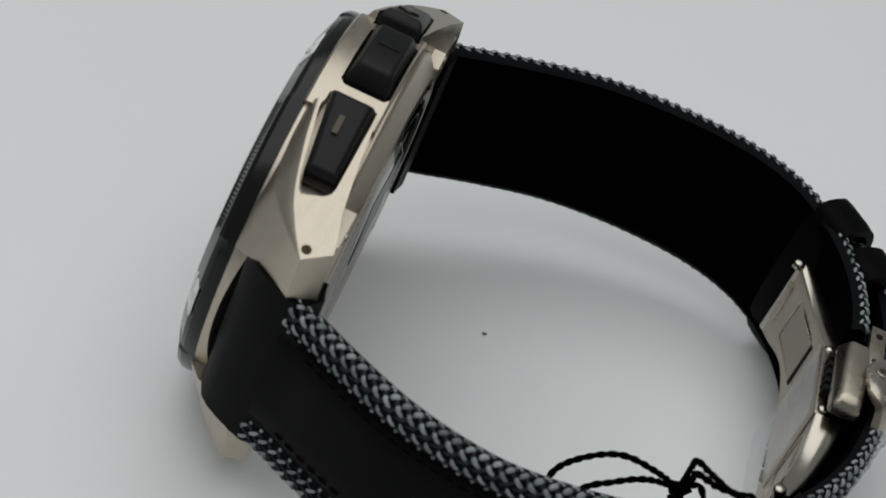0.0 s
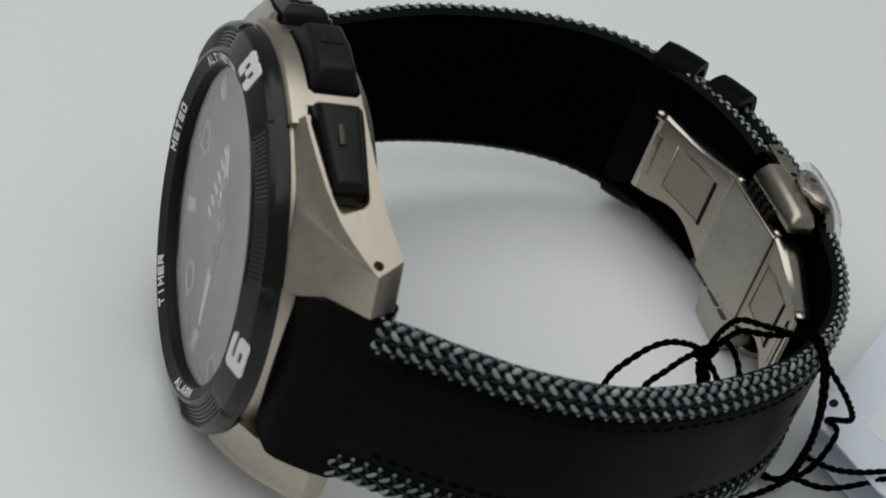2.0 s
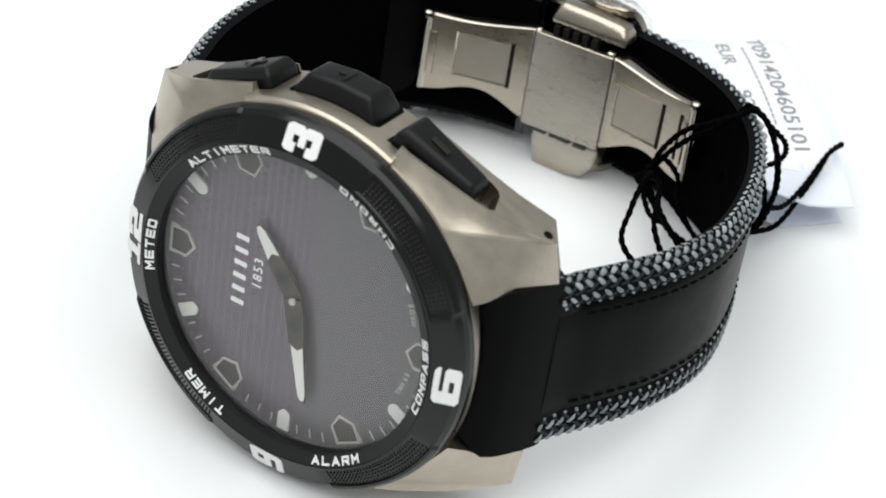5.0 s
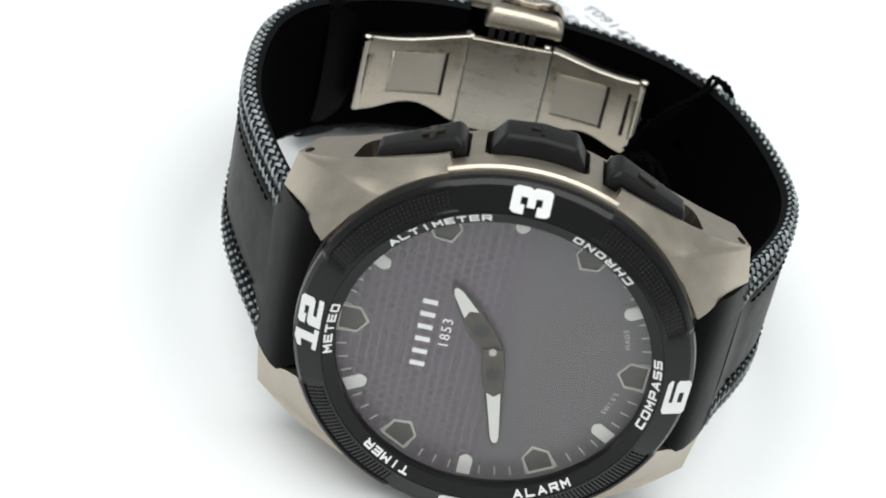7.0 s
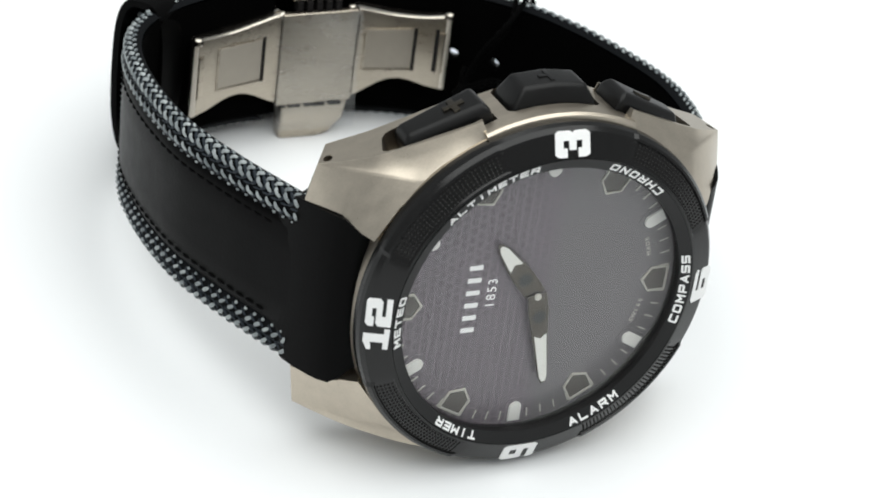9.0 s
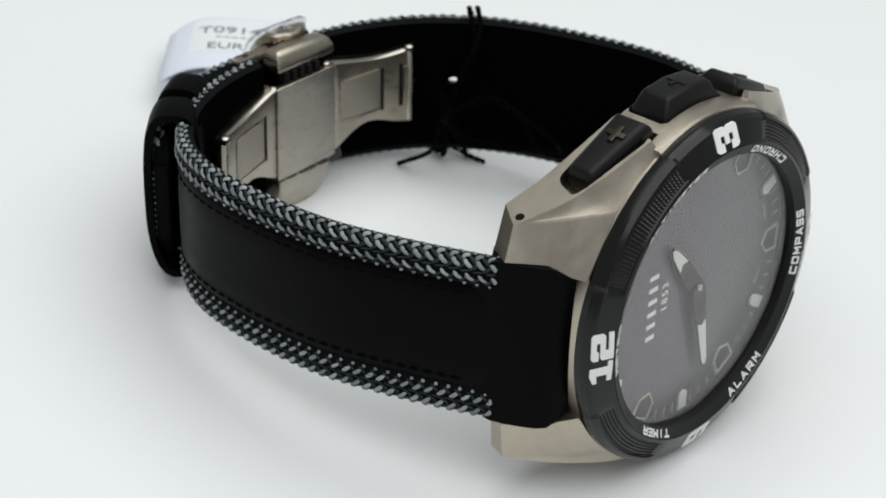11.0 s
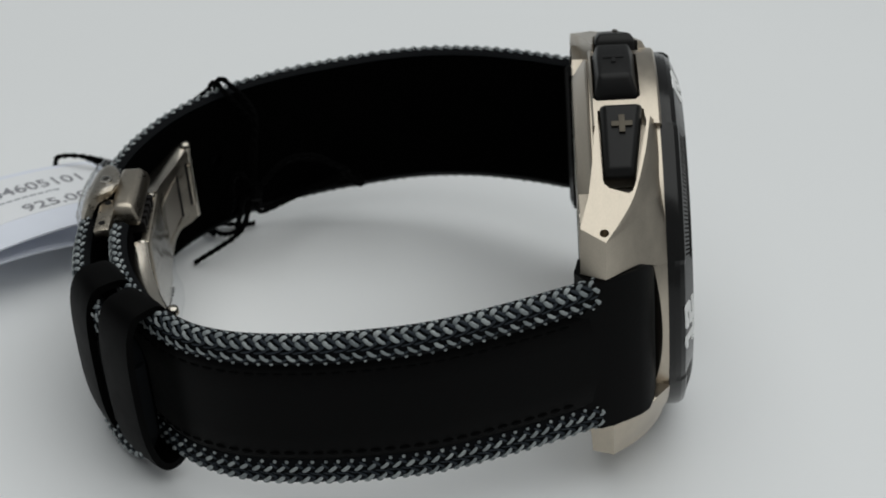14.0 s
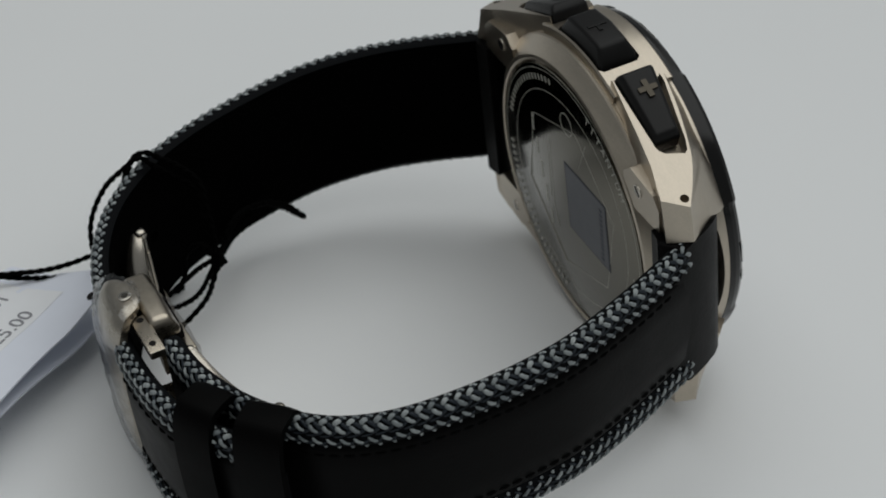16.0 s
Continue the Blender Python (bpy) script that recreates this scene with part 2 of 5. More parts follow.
def loft(rings, closed=True, caps=True, loop=False):
    """Skins a row of rings of equal length."""
    n = len(rings[0])
    verts = [tuple(p) for r in rings for p in r]
    faces = []
    k = len(rings)
    for i in range(k if loop else k - 1):
        a, b = i * n, ((i + 1) % k) * n
        for j in range(n if closed else n - 1):
            j2 = (j + 1) % n
            faces.append((a + j, a + j2, b + j2, b + j))
    if caps and closed and not loop:
        faces.append(tuple(range(n)))
        faces.append(tuple(range((k - 1) * n, k * n)))
    return verts, faces


def revolve(profile, steps=144, a0=0.0, a1=360.0):
    """Profile of (radius, y) turned round the watch's axis. Closed profile."""
    full = abs(a1 - a0 - 360) < 1e-6
    k = steps if full else steps + 1
    rings = []
    for i in range(k):
        a = radians(a0 + (a1 - a0) * i / steps)
        rings.append([(-math.cos(a) * r, y, math.sin(a) * r) for r, y in profile])
    return loft(rings, True, not full, full)


def prism(poly, to_a, to_b):
    """A flat outline given twice through two mappings, joined by walls."""
    n = len(poly)
    v = [to_a(*p) for p in poly] + [to_b(*p) for p in poly]
    f = [tuple(range(n)), tuple(range(n, 2 * n))] + [(i, (i + 1) % n, n + (i + 1) % n, n + i) for i in range(n)]
    return v, f


def on_face(poly, y0, y1):
    """Outline in dial axes (right = 3 o'clock, up = 12 o'clock), from depth y0 to y1."""
    return prism(poly, lambda u, w: (-w, y0, u), lambda u, w: (-w, y1, u))


def tube(points, radius, sides=8, caps=True):
    pts = [Vector(p) for p in points]
    rings = []
    up = Vector((0.13, 0.21, 0.97))
    for i, p in enumerate(pts):
        d = (pts[min(i + 1, len(pts) - 1)] - pts[max(i - 1, 0)]).normalized()
        a = d.cross(up)
        a = a.normalized() if a.length > 1e-3 else Vector((1, 0, 0))
        up = a.cross(d).normalized()
        r = radius(i / (len(pts) - 1)) if callable(radius) else radius
        rings.append([p + r * (math.cos(2 * math.pi * k / sides) * a + math.sin(2 * math.pi * k / sides) * up) for k in range(sides)])
    return loft(rings, True, caps)


def spline(pts, per=8):
    """Catmull-Rom curve through points."""
    p = [Vector(q) for q in pts]
    p = [p[0] * 2 - p[1]] + p + [p[-1] * 2 - p[-2]]
    out = []
    for i in range(1, len(p) - 2):
        for k in range(per):
            t = k / per
            out.append(0.5 * ((2 * p[i]) + (p[i + 1] - p[i - 1]) * t + (2 * p[i - 1] - 5 * p[i] + 4 * p[i + 1] - p[i + 2]) * t * t
                              + (3 * p[i] - p[i - 1] - 3 * p[i + 1] + p[i + 2]) * t ** 3))
    out.append(p[-2])
    return out


def glyphs(text, size, depth, bold=0.0, space=1.0):
    """Flat letters of the built-in font as verts (u, w, d) and faces, centred on their width."""
    cu = bpy.data.curves.new("letters", "FONT")
    cu.body, cu.size, cu.extrude, cu.offset, cu.space_character = text, size, depth / 2, bold, space
    cu.align_x = "CENTER"
    cu.resolution_u = 3
    ob = bpy.data.objects.new("letters", cu)
    scene.collection.objects.link(ob)
    me = bpy.data.meshes.new_from_object(ob.evaluated_get(bpy.context.evaluated_depsgraph_get()))
    verts, faces = [tuple(v.co) for v in me.vertices], [tuple(p.vertices) for p in me.polygons]
    bpy.data.objects.remove(ob)
    bpy.data.meshes.remove(me)
    bpy.data.curves.remove(cu)
    return verts, faces


def arc_word(text, hour, r, y, size, outward=True, bold=0.02, spread=1.0, depth=0.06, widen=1.0):
    """A word set letter by letter along a circle of the dial."""
    step = size * 0.84 / r * spread
    n = len(text)
    got = []
    for i, ch in enumerate(text):
        v, f = glyphs(ch, size, depth, bold)
        v = [(u * widen, w, d) for u, w, d in v]
        off = (i - (n - 1) / 2) * step
        a = radians(hour * 30) + (off if outward else -off)
        turn = -a if outward else math.pi - a
        rr = r - size * 0.36 if outward else r + size * 0.36
        c, s = math.cos(turn), math.sin(turn)
        cu, cw = math.sin(a) * rr, math.cos(a) * rr
        place = [(-(cw + u * s + w * c), cu + u * c - w * s, d) for u, w, d in v]
        got.append(([(px, (y(px, pz) if callable(y) else y) - d, pz) for px, pz, d in place], f))
    return join(*got)


# ---- table ----
def build_table():
    n, half = 24, 1.6
    verts = [(-half + 2 * half * i / n, -half + 2 * half * j / n, 0.0) for i in range(n + 1) for j in range(n + 1)]
    faces = [(i * (n + 1) + j, (i + 1) * (n + 1) + j, (i + 1) * (n + 1) + j + 1, i * (n + 1) + j + 1) for i in range(n) for j in range(n)]
    k = len(verts)
    rim = [(-half, -half), (half, -half), (half, half), (-half, half)]
    verts += [(x, y, 0.0) for x, y in rim] + [(x, y, -0.03) for x, y in rim]
    faces += [(k + i, k + (i + 1) % 4, k + 4 + (i + 1) % 4, k + 4 + i) for i in range(4)] + [(k + 7, k + 6, k + 5, k + 4)]
    me = bpy.data.meshes.new("tabletop")
    me.from_pydata(verts, [], faces)
    me.materials.append(TABLE)
    return tagged(new("floor", me), "plain white matt tabletop lit by soft overhead light", "tabletop", kind="structure")


build_table()

watch = tagged(root("wristwatch"), "titanium sports wristwatch with black braided strap, lying on its side", "wristwatch")


def keep(ob, mat, parent, name, smooth_angle=30, bevel=0.12, crisp=()):
    """Bakes an object's modifiers into a plain mesh part."""
    dg = bpy.context.evaluated_depsgraph_get()
    me = bpy.data.meshes.new_from_object(ob.evaluated_get(dg))
    me.name = name
    bpy.data.objects.remove(ob)
    me.materials.clear()
    me.materials.append(mat)
    if bevel:
        bm = bmesh.new()
        bm.from_mesh(me)
        bmesh.ops.remove_doubles(bm, verts=bm.verts, dist=2e-6)
        bmesh.ops.dissolve_limit(bm, angle_limit=radians(1), verts=bm.verts, edges=bm.edges)
        es = [e for e in bm.edges if len(e.link_faces) == 2 and e.calc_face_angle(0) > radians(16)]
        bmesh.ops.bevel(bm, geom=es, offset=bevel * MM, segments=2, affect="EDGES", clamp_overlap=True)
        bm.to_mesh(me)
        bm.free()
    me.shade_smooth()
    me.set_sharp_from_angle(angle=radians(smooth_angle))
    for e in me.edges:
        a, b = (me.vertices[k].co for k in e.vertices)
        if (a - b).length > 0.4 * MM and all(min(((q - c).length for c in crisp), default=1.0) < 0.05 * MM for q in (a, b)):
            e.use_edge_sharp = True
    out = new(name, me)
    out.parent = parent
    return out


def solid(geo, name="solid"):
    verts, faces = geo
    me = mesh_of(name, verts, faces, TITANIUM)
    bm = bmesh.new()
    bm.from_mesh(me)
    bmesh.ops.remove_doubles(bm, verts=bm.verts, dist=1e-7)
    bmesh.ops.dissolve_degenerate(bm, dist=1e-7, edges=bm.edges)
    bmesh.ops.triangulate(bm, faces=[f for f in bm.faces if len(f.verts) == 4])
    bmesh.ops.recalc_face_normals(bm, faces=bm.faces)
    if bm.calc_volume(signed=True) < 0:
        bmesh.ops.reverse_faces(bm, faces=bm.faces)
    bm.to_mesh(me)
    bm.free()
    return new(name, me)


def boolean(ob, other, how):
    mod = ob.modifiers.new("cut", "BOOLEAN")
    mod.operation, mod.object, mod.solver = how, other, "EXACT"
    dg = bpy.context.evaluated_depsgraph_get()
    me = bpy.data.meshes.new_from_object(ob.evaluated_get(dg))
    ob.modifiers.clear()
    ob.data = me
    bpy.data.objects.remove(other)


def hull(points):
    """The convex solid round some corners."""
    bm = bmesh.new()
    vs = [bm.verts.new(p) for p in points]
    got = bmesh.ops.convex_hull(bm, input=vs)
    bmesh.ops.delete(bm, geom=[v for v in bm.verts if not v.link_faces], context="VERTS")
    bmesh.ops.dissolve_limit(bm, angle_limit=radians(1.5), verts=bm.verts, edges=bm.edges)
    bm.verts.index_update()
    out = [tuple(v.co) for v in bm.verts], [tuple(v.index for v in f.verts) for f in bm.faces]
    bm.free()
    return out


# slope of the upper case shoulders, seen from the glass: from the pusher down to the lug
SHOULDER = Vector((0.92, 0, -0.39))
PROUD = Vector((0.39, 0, 0.92))


def on_shoulder(side, s, y, h):
    """A point s mm down the shoulder, at depth y and h mm above it; side 1 is at 6 o'clock, -1 at 12."""
    p = Vector((9.4, 0, 20.9)) + SHOULDER * s + PROUD * h
    return Vector((side * p.x, y, p.z))


def lerp(a, b, t):
    return tuple(p + (q - p) * t for p, q in zip(a, b))


def along(pts, t):
    """A place on a broken line, t from 0 to 1 over its corners' own places (the first number of each)."""
    for p, q in zip(pts, pts[1:]):
        if t <= q[0] or q is pts[-1]:
            return lerp(p[1:], q[1:], (t - p[0]) / (q[0] - p[0]))


def curved(pts, t):
    """The same, as a smooth curve through the corners."""
    for i, (p, q) in enumerate(zip(pts, pts[1:])):
        if t <= q[0] or q is pts[-1]:
            o, r = pts[max(i - 1, 0)], pts[min(i + 2, len(pts) - 1)]
            w, k = q[0] - p[0], (t - p[0]) / (q[0] - p[0])
            out = []
            for a, b, c, d in zip(o[1:], p[1:], q[1:], r[1:]):
                m0 = (c - a) / (q[0] - o[0]) * w
                m1 = (d - b) / (r[0] - p[0]) * w
                out.append((2 * k ** 3 - 3 * k * k + 1) * b + (k ** 3 - 2 * k * k + k) * m0 + (3 * k * k - 2 * k ** 3) * c + (k ** 3 - k * k) * m1)
            return tuple(out)


# edges of a horn as (place along it, x, y, z): the crest, the rear edge, the crease across its face, and the lower border
UPPER_HORN = dict(
    crest=[(0, 8.9, 1.3, 21.1), (0.3, 13.6, 2.15, 19.1), (0.62, 18.8, 3.65, 16.9), (0.8, 21.6, 5.15, 15.73), (1, 24.35, 7.05, 14.55)],
    rear=[(0, 7.6, 7.3, 21.65), (0.4, 14.8, 8.1, 18.6), (0.66, 18.6, 8.65, 17.0), (0.85, 21.2, 9.4, 15.9), (1, 22.55, 9.75, 15.32)],
    crease=[(0, 8.1, 0.35, 19.4), (0.2, 11.5, 0.3, 17.6), (0.4, 14.7, 0.45, 15.2), (0.6, 17.95, 1.95, 15.1), (0.8, 21.15, 4.3, 14.85), (1, 24.35, 7.05, 14.5)],
    border=[(0, 8.1, 0.35, 19.4), (0.2, 11.5, 0.3, 17.6), (0.4, 14.7, 0.45, 15.2), (0.55, 17.6, 0.25, 12.3), (0.7, 20.0, 0.2, 8.6), (0.84, 22.4, 2.9, 9.6), (1, 25.45, 7.25, 9.6)],
    inner=[(0, 6.0, 1.5, 16.0), (0.5, 13.0, 2.0, 11.0), (0.75, 17.0, 5.0, 8.6), (0.86, 20.5, 8.0, 9.3), (1, 23.9, 9.95, 9.6)])
LOWER_HORN = dict(
    crest=[(0, 7.0, 0.5, 20.2), (0.3, 12.6, 0.75, 18.6), (0.62, 18.4, 2.9, 17.0), (0.8, 21.4, 4.7, 16.1), (1, 24.45, 6.95, 15.1)],
    rear=[(0, 7.0, 7.8, 20.2), (0.4, 14.0, 8.3, 18.2), (0.66, 18.5, 8.7, 16.95), (0.85, 21.4, 9.1, 16.1), (1, 23.7, 9.35, 15.0)],
    crease=[(0, 7.0, 0.1, 19.8), (0.2, 10.5, 0.1, 18.3), (0.4, 13.9, 0.2, 16.0), (0.6, 17.5, 1.7, 15.5), (0.8, 20.9, 4.15, 15.2), (1, 24.5, 6.95, 14.9)],
    border=[(0, 7.0, 0.1, 19.8), (0.2, 10.5, 0.1, 18.3), (0.4, 13.9, 0.2, 16.0), (0.55, 17.4, 0.15, 12.5), (0.7, 19.9, 0.1, 8.8), (0.84, 22.5, 2.9, 9.7), (1, 25.2, 6.9, 9.6)],
    inner=[(0, 5.0, 1.5, 16.0), (0.5, 13.0, 2.0, 11.0), (0.75, 17.0, 5.0, 8.6), (0.86, 20.5, 8.0, 9.3), (1, 23.75, 9.6, 9.6)])


# points along the creases of the horns, which stay sharp
CREASES = []


def horn(edges, sx, sz):
    """One of the four horns: hollowed upper facet, flat lower facet, and a flat crest strip, skinned along its length."""
    rings = []
    for i in range(21):
        t = i / 20
        crest, crease = curved(edges["crest"], t), curved(edges["crease"], t)
        rear, border, inner = (along(edges[k], t) for k in ("rear", "border", "inner"))
        swell = math.sin(math.pi * t)
        upper = [lerp(crest, crease, k / 4) for k in (1, 2, 3)]
        upper = [(x - 0.07 * swell * h, y + 0.08 * swell * h, z - 0.03 * swell * h) for (x, y, z), h in zip(upper, (0.75, 1.0, 0.75))]
        lower = [lerp(crease, border, k / 3) for k in (1, 2)]
        under = (rear[0] - 1.6, rear[1], rear[2] - 3.9)
        if t > 0.75:
            under = lerp(under, (inner[0], inner[1], inner[2] + 0.6), (t - 0.75) / 0.25)
        near, far = upper[-1], lower[0]
        shave = 0.16 * min(1.0, max(0.02, (t - 0.35) * 6))
        up = lerp(crease, near, shave / max(math.dist(crease, near), shave))
        down = lerp(crease, far, shave / max(math.dist(crease, far), shave))
        ring = [crest, *upper, up, down, *lower, border, inner, under, rear]
        if t > 0.36:
            CREASES.extend((Vector((sx * q[0], q[1], sz * q[2])) - BASE) * MM for q in (up, down))
        rings.append([(sx * x, y, sz * z) for x, y, z in ring])
    return loft(rings)


def build_case():
    case_profile = [(0.0, 0.9), (17.9, 0.9), (17.9, -0.2), (21.05, -0.2), (21.3, 0.05), (21.3, 1.9), (20.95, 7.75), (20.75, 7.8), (20.75, 8.0), (20.95, 8.1), (20.8, 8.35), (19.6, 9.25), (18.75, 9.8), (18.3, 9.9), (18.05, 9.75), (18.05, 9.4), (0.0, 9.4)]
    body = solid(revolve([(max(r, 0.001), y) for r, y in case_profile], 144), "case")
    for sx in (1, -1):
        boolean(body, solid(horn(UPPER_HORN, sx, 1)), "UNION")
        boolean(body, solid(horn(LOWER_HORN, sx, -1)), "UNION")
        for sz in (1, -1):
            # flat ear behind each horn, which holds a screw
            ear = [(sx * x, y, sz * z) for x, z in ((13.3, 10.0), (14.0, 14.0), (15.6, 15.3), (20.6, 14.6), (21.9, 13.2), (21.9, 10.0)) for y in (6.0, 9.7)]
            boolean(body, solid(hull(ear)), "UNION")
    # bridge between the shoulders that carries the three pushers
    boolean(body, solid(revolve([(18.0, 0.05), (20.9, -0.1), (21.7, 0.0), (21.98, 0.25), (22.05, 1.0), (22.05, 7.6), (21.85, 7.8), (18.0, 7.8)], 40, 66.2, 113.8)), "UNION")
    # wells for the pushers
    for sx in (1, -1):
        rim = ((-2.3, 1.9), (-2.3, 7.15), (0.3, 1.75), (8.2, 3.3), (9.5, 3.75), (9.9, 4.2), (9.1, 6.3), (8.5, 6.85), (7.9, 7.0), (0.0, 7.2))
        boolean(body, solid(hull([on_shoulder(sx, s, y, h) for s, y in rim for h in (-2.6, 4)])), "DIFFERENCE")
    boolean(body, solid(hull([(x * k, y, z) for x, y0, y1 in ((5.45, 2.75, 7.1), (4.9, 2.2, 7.6)) for k in (1, -1) for y in (y0, y1) for z in (18.5, 26)])), "DIFFERENCE")
    # bores of the strap pins
    for sx in (1, -1):
        p = Vector((sx * 23.2, 7.15, 15.0))
        out = Vector((sx * PROUD.x, 0, PROUD.z))
        boolean(body, solid(tube([p - out * 2.5, p + out * 2], 0.52, 20)), "DIFFERENCE")
    # gap for the strap ends
    for sx in (1, -1):
        gap = hull([(sx * x, y, sz * z) for sz in (1, -1) for x, y, z in ((19.7, 1.75, 7.9), (21.45, 1.75, 9.4), (22.5, 0.3, 10.3), (27, 0.3, 10.3), (27, 12, 10.3), (22.5, 12, 10.3), (19.7, 12, 7.9))])
        boolean(body, solid(gap), "DIFFERENCE")
    return keep(body, TITANIUM, watch, "case", 13, 0.1, CREASES)


case = tagged(build_case(), "brushed titanium case with four facetted lugs")


# ---- bezel ----
def bezel_ring():
    """Plain pads under the numerals; between them four sunken grips with a raised rim, joined by short ramps."""
    pads = [(17.95, -2.72), (18.1, -2.82), (18.35, -2.73), (18.5, -2.67), (20.35, -1.9), (20.5, -1.84), (20.75, -1.72), (21.15, -1.2), (21.32, -0.6), (21.33, 0.2), (20.0, 0.2), (17.9, 0.0)]
    grip = [(17.95, -2.72), (18.1, -2.82), (18.4, -2.73), (18.55, -2.53), (20.5, -1.74), (20.66, -1.92), (20.95, -1.8), (21.3, -1.3), (21.4, -0.65), (21.35, 0.2), (20.0, 0.2), (17.9, 0.0)]
    marks = []
    for q in range(4):
        mid = 45 + 90 * q
        marks += [(mid - 23.0, 0.0), (mid - 21.6, 1.0)] + [(mid - 21.6 + 43.2 * k / 20, 1.0) for k in range(1, 21)] + [(mid + 23.0, 0.0)]
        marks += [(mid + 23.0 + 44.0 * k / 20, 0.0) for k in range(1, 20)]
    rings = []
    for deg, k in marks:
        a = radians(deg)
        rings.append([(-math.cos(a) * (r + (r2 - r) * k), y + (y2 - y) * k, math.sin(a) * (r + (r2 - r) * k)) for (r, y), (r2, y2) in zip(pads, grip)])
    return loft(rings, True, False, True)


bezel = part("bezel", bezel_ring(), BLACK_CERAMIC, watch, "glossy black bezel with white numerals", sharp=14)


def knurl():
    """Rows of small raised points in the four grips."""
    v, f = [], []
    for q in range(4):
        for i in range(30):
            a = radians(45 + 90 * q - 20.4 + 40.8 * i / 29)
            for j in range(5):
                r = 18.78 + 0.385 * j
                y = -2.53 + 0.405 * (r - 18.55)
                k, w = len(v), 0.105
                for h, g in ((0.03, 1.0), (-0.16, 0.5)):
                    for da, dr in ((-1, -1), (1, -1), (1, 1), (-1, 1)):
                        aa, rr = a + da * w * g / r, r + dr * w * g
                        v.append((-math.cos(aa) * rr, y + h, math.sin(aa) * rr))
                f += [(k, k + 1, k + 5, k + 4), (k + 1, k + 2, k + 6, k + 5), (k + 2, k + 3, k + 7, k + 6), (k + 3, k, k + 4, k + 7), (k + 4, k + 5, k + 6, k + 7)]
    return v, f


tagged(part("knurling", knurl(), KNURL, bezel, "grip of tiny raised black points", smooth=False), kind="stuff")
part("reflector_ring", revolve([(16.7, -2.22), (17.98, -2.8), (17.98, 0.5), (17.5, 0.45), (16.85, -1.3), (16.7, -1.4)], 144), BLACK_RING, bezel, "matt black ring round the glass")


# block figures in a unit square
FIGURES = {}
FIGURES["1"] = [[(0.1, 0), (1, 0), (1, 0.2), (0.76, 0.2), (0.76, 1), (0.4, 1), (0.05, 0.82), (0.05, 0.66), (0.4, 0.72), (0.4, 0.2), (0.1, 0.2)]]
FIGURES["2"] = [[(0, 0), (1, 0), (1, 0.22), (0.36, 0.22), (0.36, 0.38), (0.9, 0.38), (1, 0.48), (1, 0.9), (0.9, 1), (0.1, 1), (0, 0.9), (0, 0.68), (0.34, 0.68), (0.34, 0.78),
           (0.66, 0.78), (0.66, 0.6), (0.1, 0.6), (0, 0.5)]]
FIGURES["3"] = [[(0.1, 0), (0.9, 0), (1, 0.1), (1, 0.42), (0.93, 0.5), (1, 0.58), (1, 0.9), (0.9, 1), (0.1, 1), (0, 0.9), (0, 0.66), (0.34, 0.66), (0.34, 0.77), (0.64, 0.77), (0.64, 0.6),
           (0.28, 0.6), (0.28, 0.4), (0.64, 0.4), (0.64, 0.23), (0.34, 0.23), (0.34, 0.34), (0, 0.34), (0, 0.1)]]
FIGURES["6"] = [[(0.1, 0), (0.5, 0), (0.5, 0.22), (0.34, 0.22), (0.34, 0.42), (0.5, 0.42), (0.5, 0.62), (0.34, 0.62), (0.34, 0.78), (0.5, 0.78), (0.5, 1), (0.1, 1), (0, 0.9), (0, 0.1)],
          [(0.5, 0.78), (1, 0.78), (1, 0.9), (0.9, 1), (0.5, 1)],
          [(0.5, 0), (0.9, 0), (1, 0.1), (1, 0.54), (0.92, 0.62), (0.5, 0.62), (0.5, 0.42), (0.66, 0.42), (0.66, 0.22), (0.5, 0.22)]]


def ring_y(x, z):
    """Depth of the inward sloping ring that carries the words."""
    return -2.81 + 0.453 * (17.98 - math.hypot(x, z))


FIGURES["9"] = [[(1 - u, 1 - w) for u, w in poly] for poly in FIGURES["6"]]


def bezel_y(x, z):
    """Depth of the sloping bezel face at a place."""
    return -2.75 + 0.416 * (math.hypot(x, z) - 18.35)


def numeral(figure, u0, u1, w0, w1):
    got = []
    for poly in FIGURES[figure]:
        fine = []
        for a, b in zip(poly, poly[1:] + poly[:1]):
            fine += [(a[0] + (b[0] - a[0]) * k / 3, a[1] + (b[1] - a[1]) * k / 3) for k in range(3)]
        pts = [(u0 + (u1 - u0) * u, w0 + (w1 - w0) * w) for u, w in fine]
        got.append(prism(pts, lambda u, w: (-w, bezel_y(w, u) + 0.05, u), lambda u, w: (-w, bezel_y(w, u) - 0.1, u)))
    return join(*got)


for figure, u0, u1, w0, w1 in (("1", -3.35, -0.55, 18.35, 20.85), ("2", -0.25, 3.05, 18.35, 20.85), ("3", 18.3, 20.85, -2.1, 2.0), ("6", -2.0, 2.2, -21.05, -18.55), ("9", -20.85, -18.3, -2.1, 2.1)):
    part("numeral", numeral(figure, u0, u1, w0, w1), WHITE_PRINT, bezel, "bold white numeral", smooth=False)
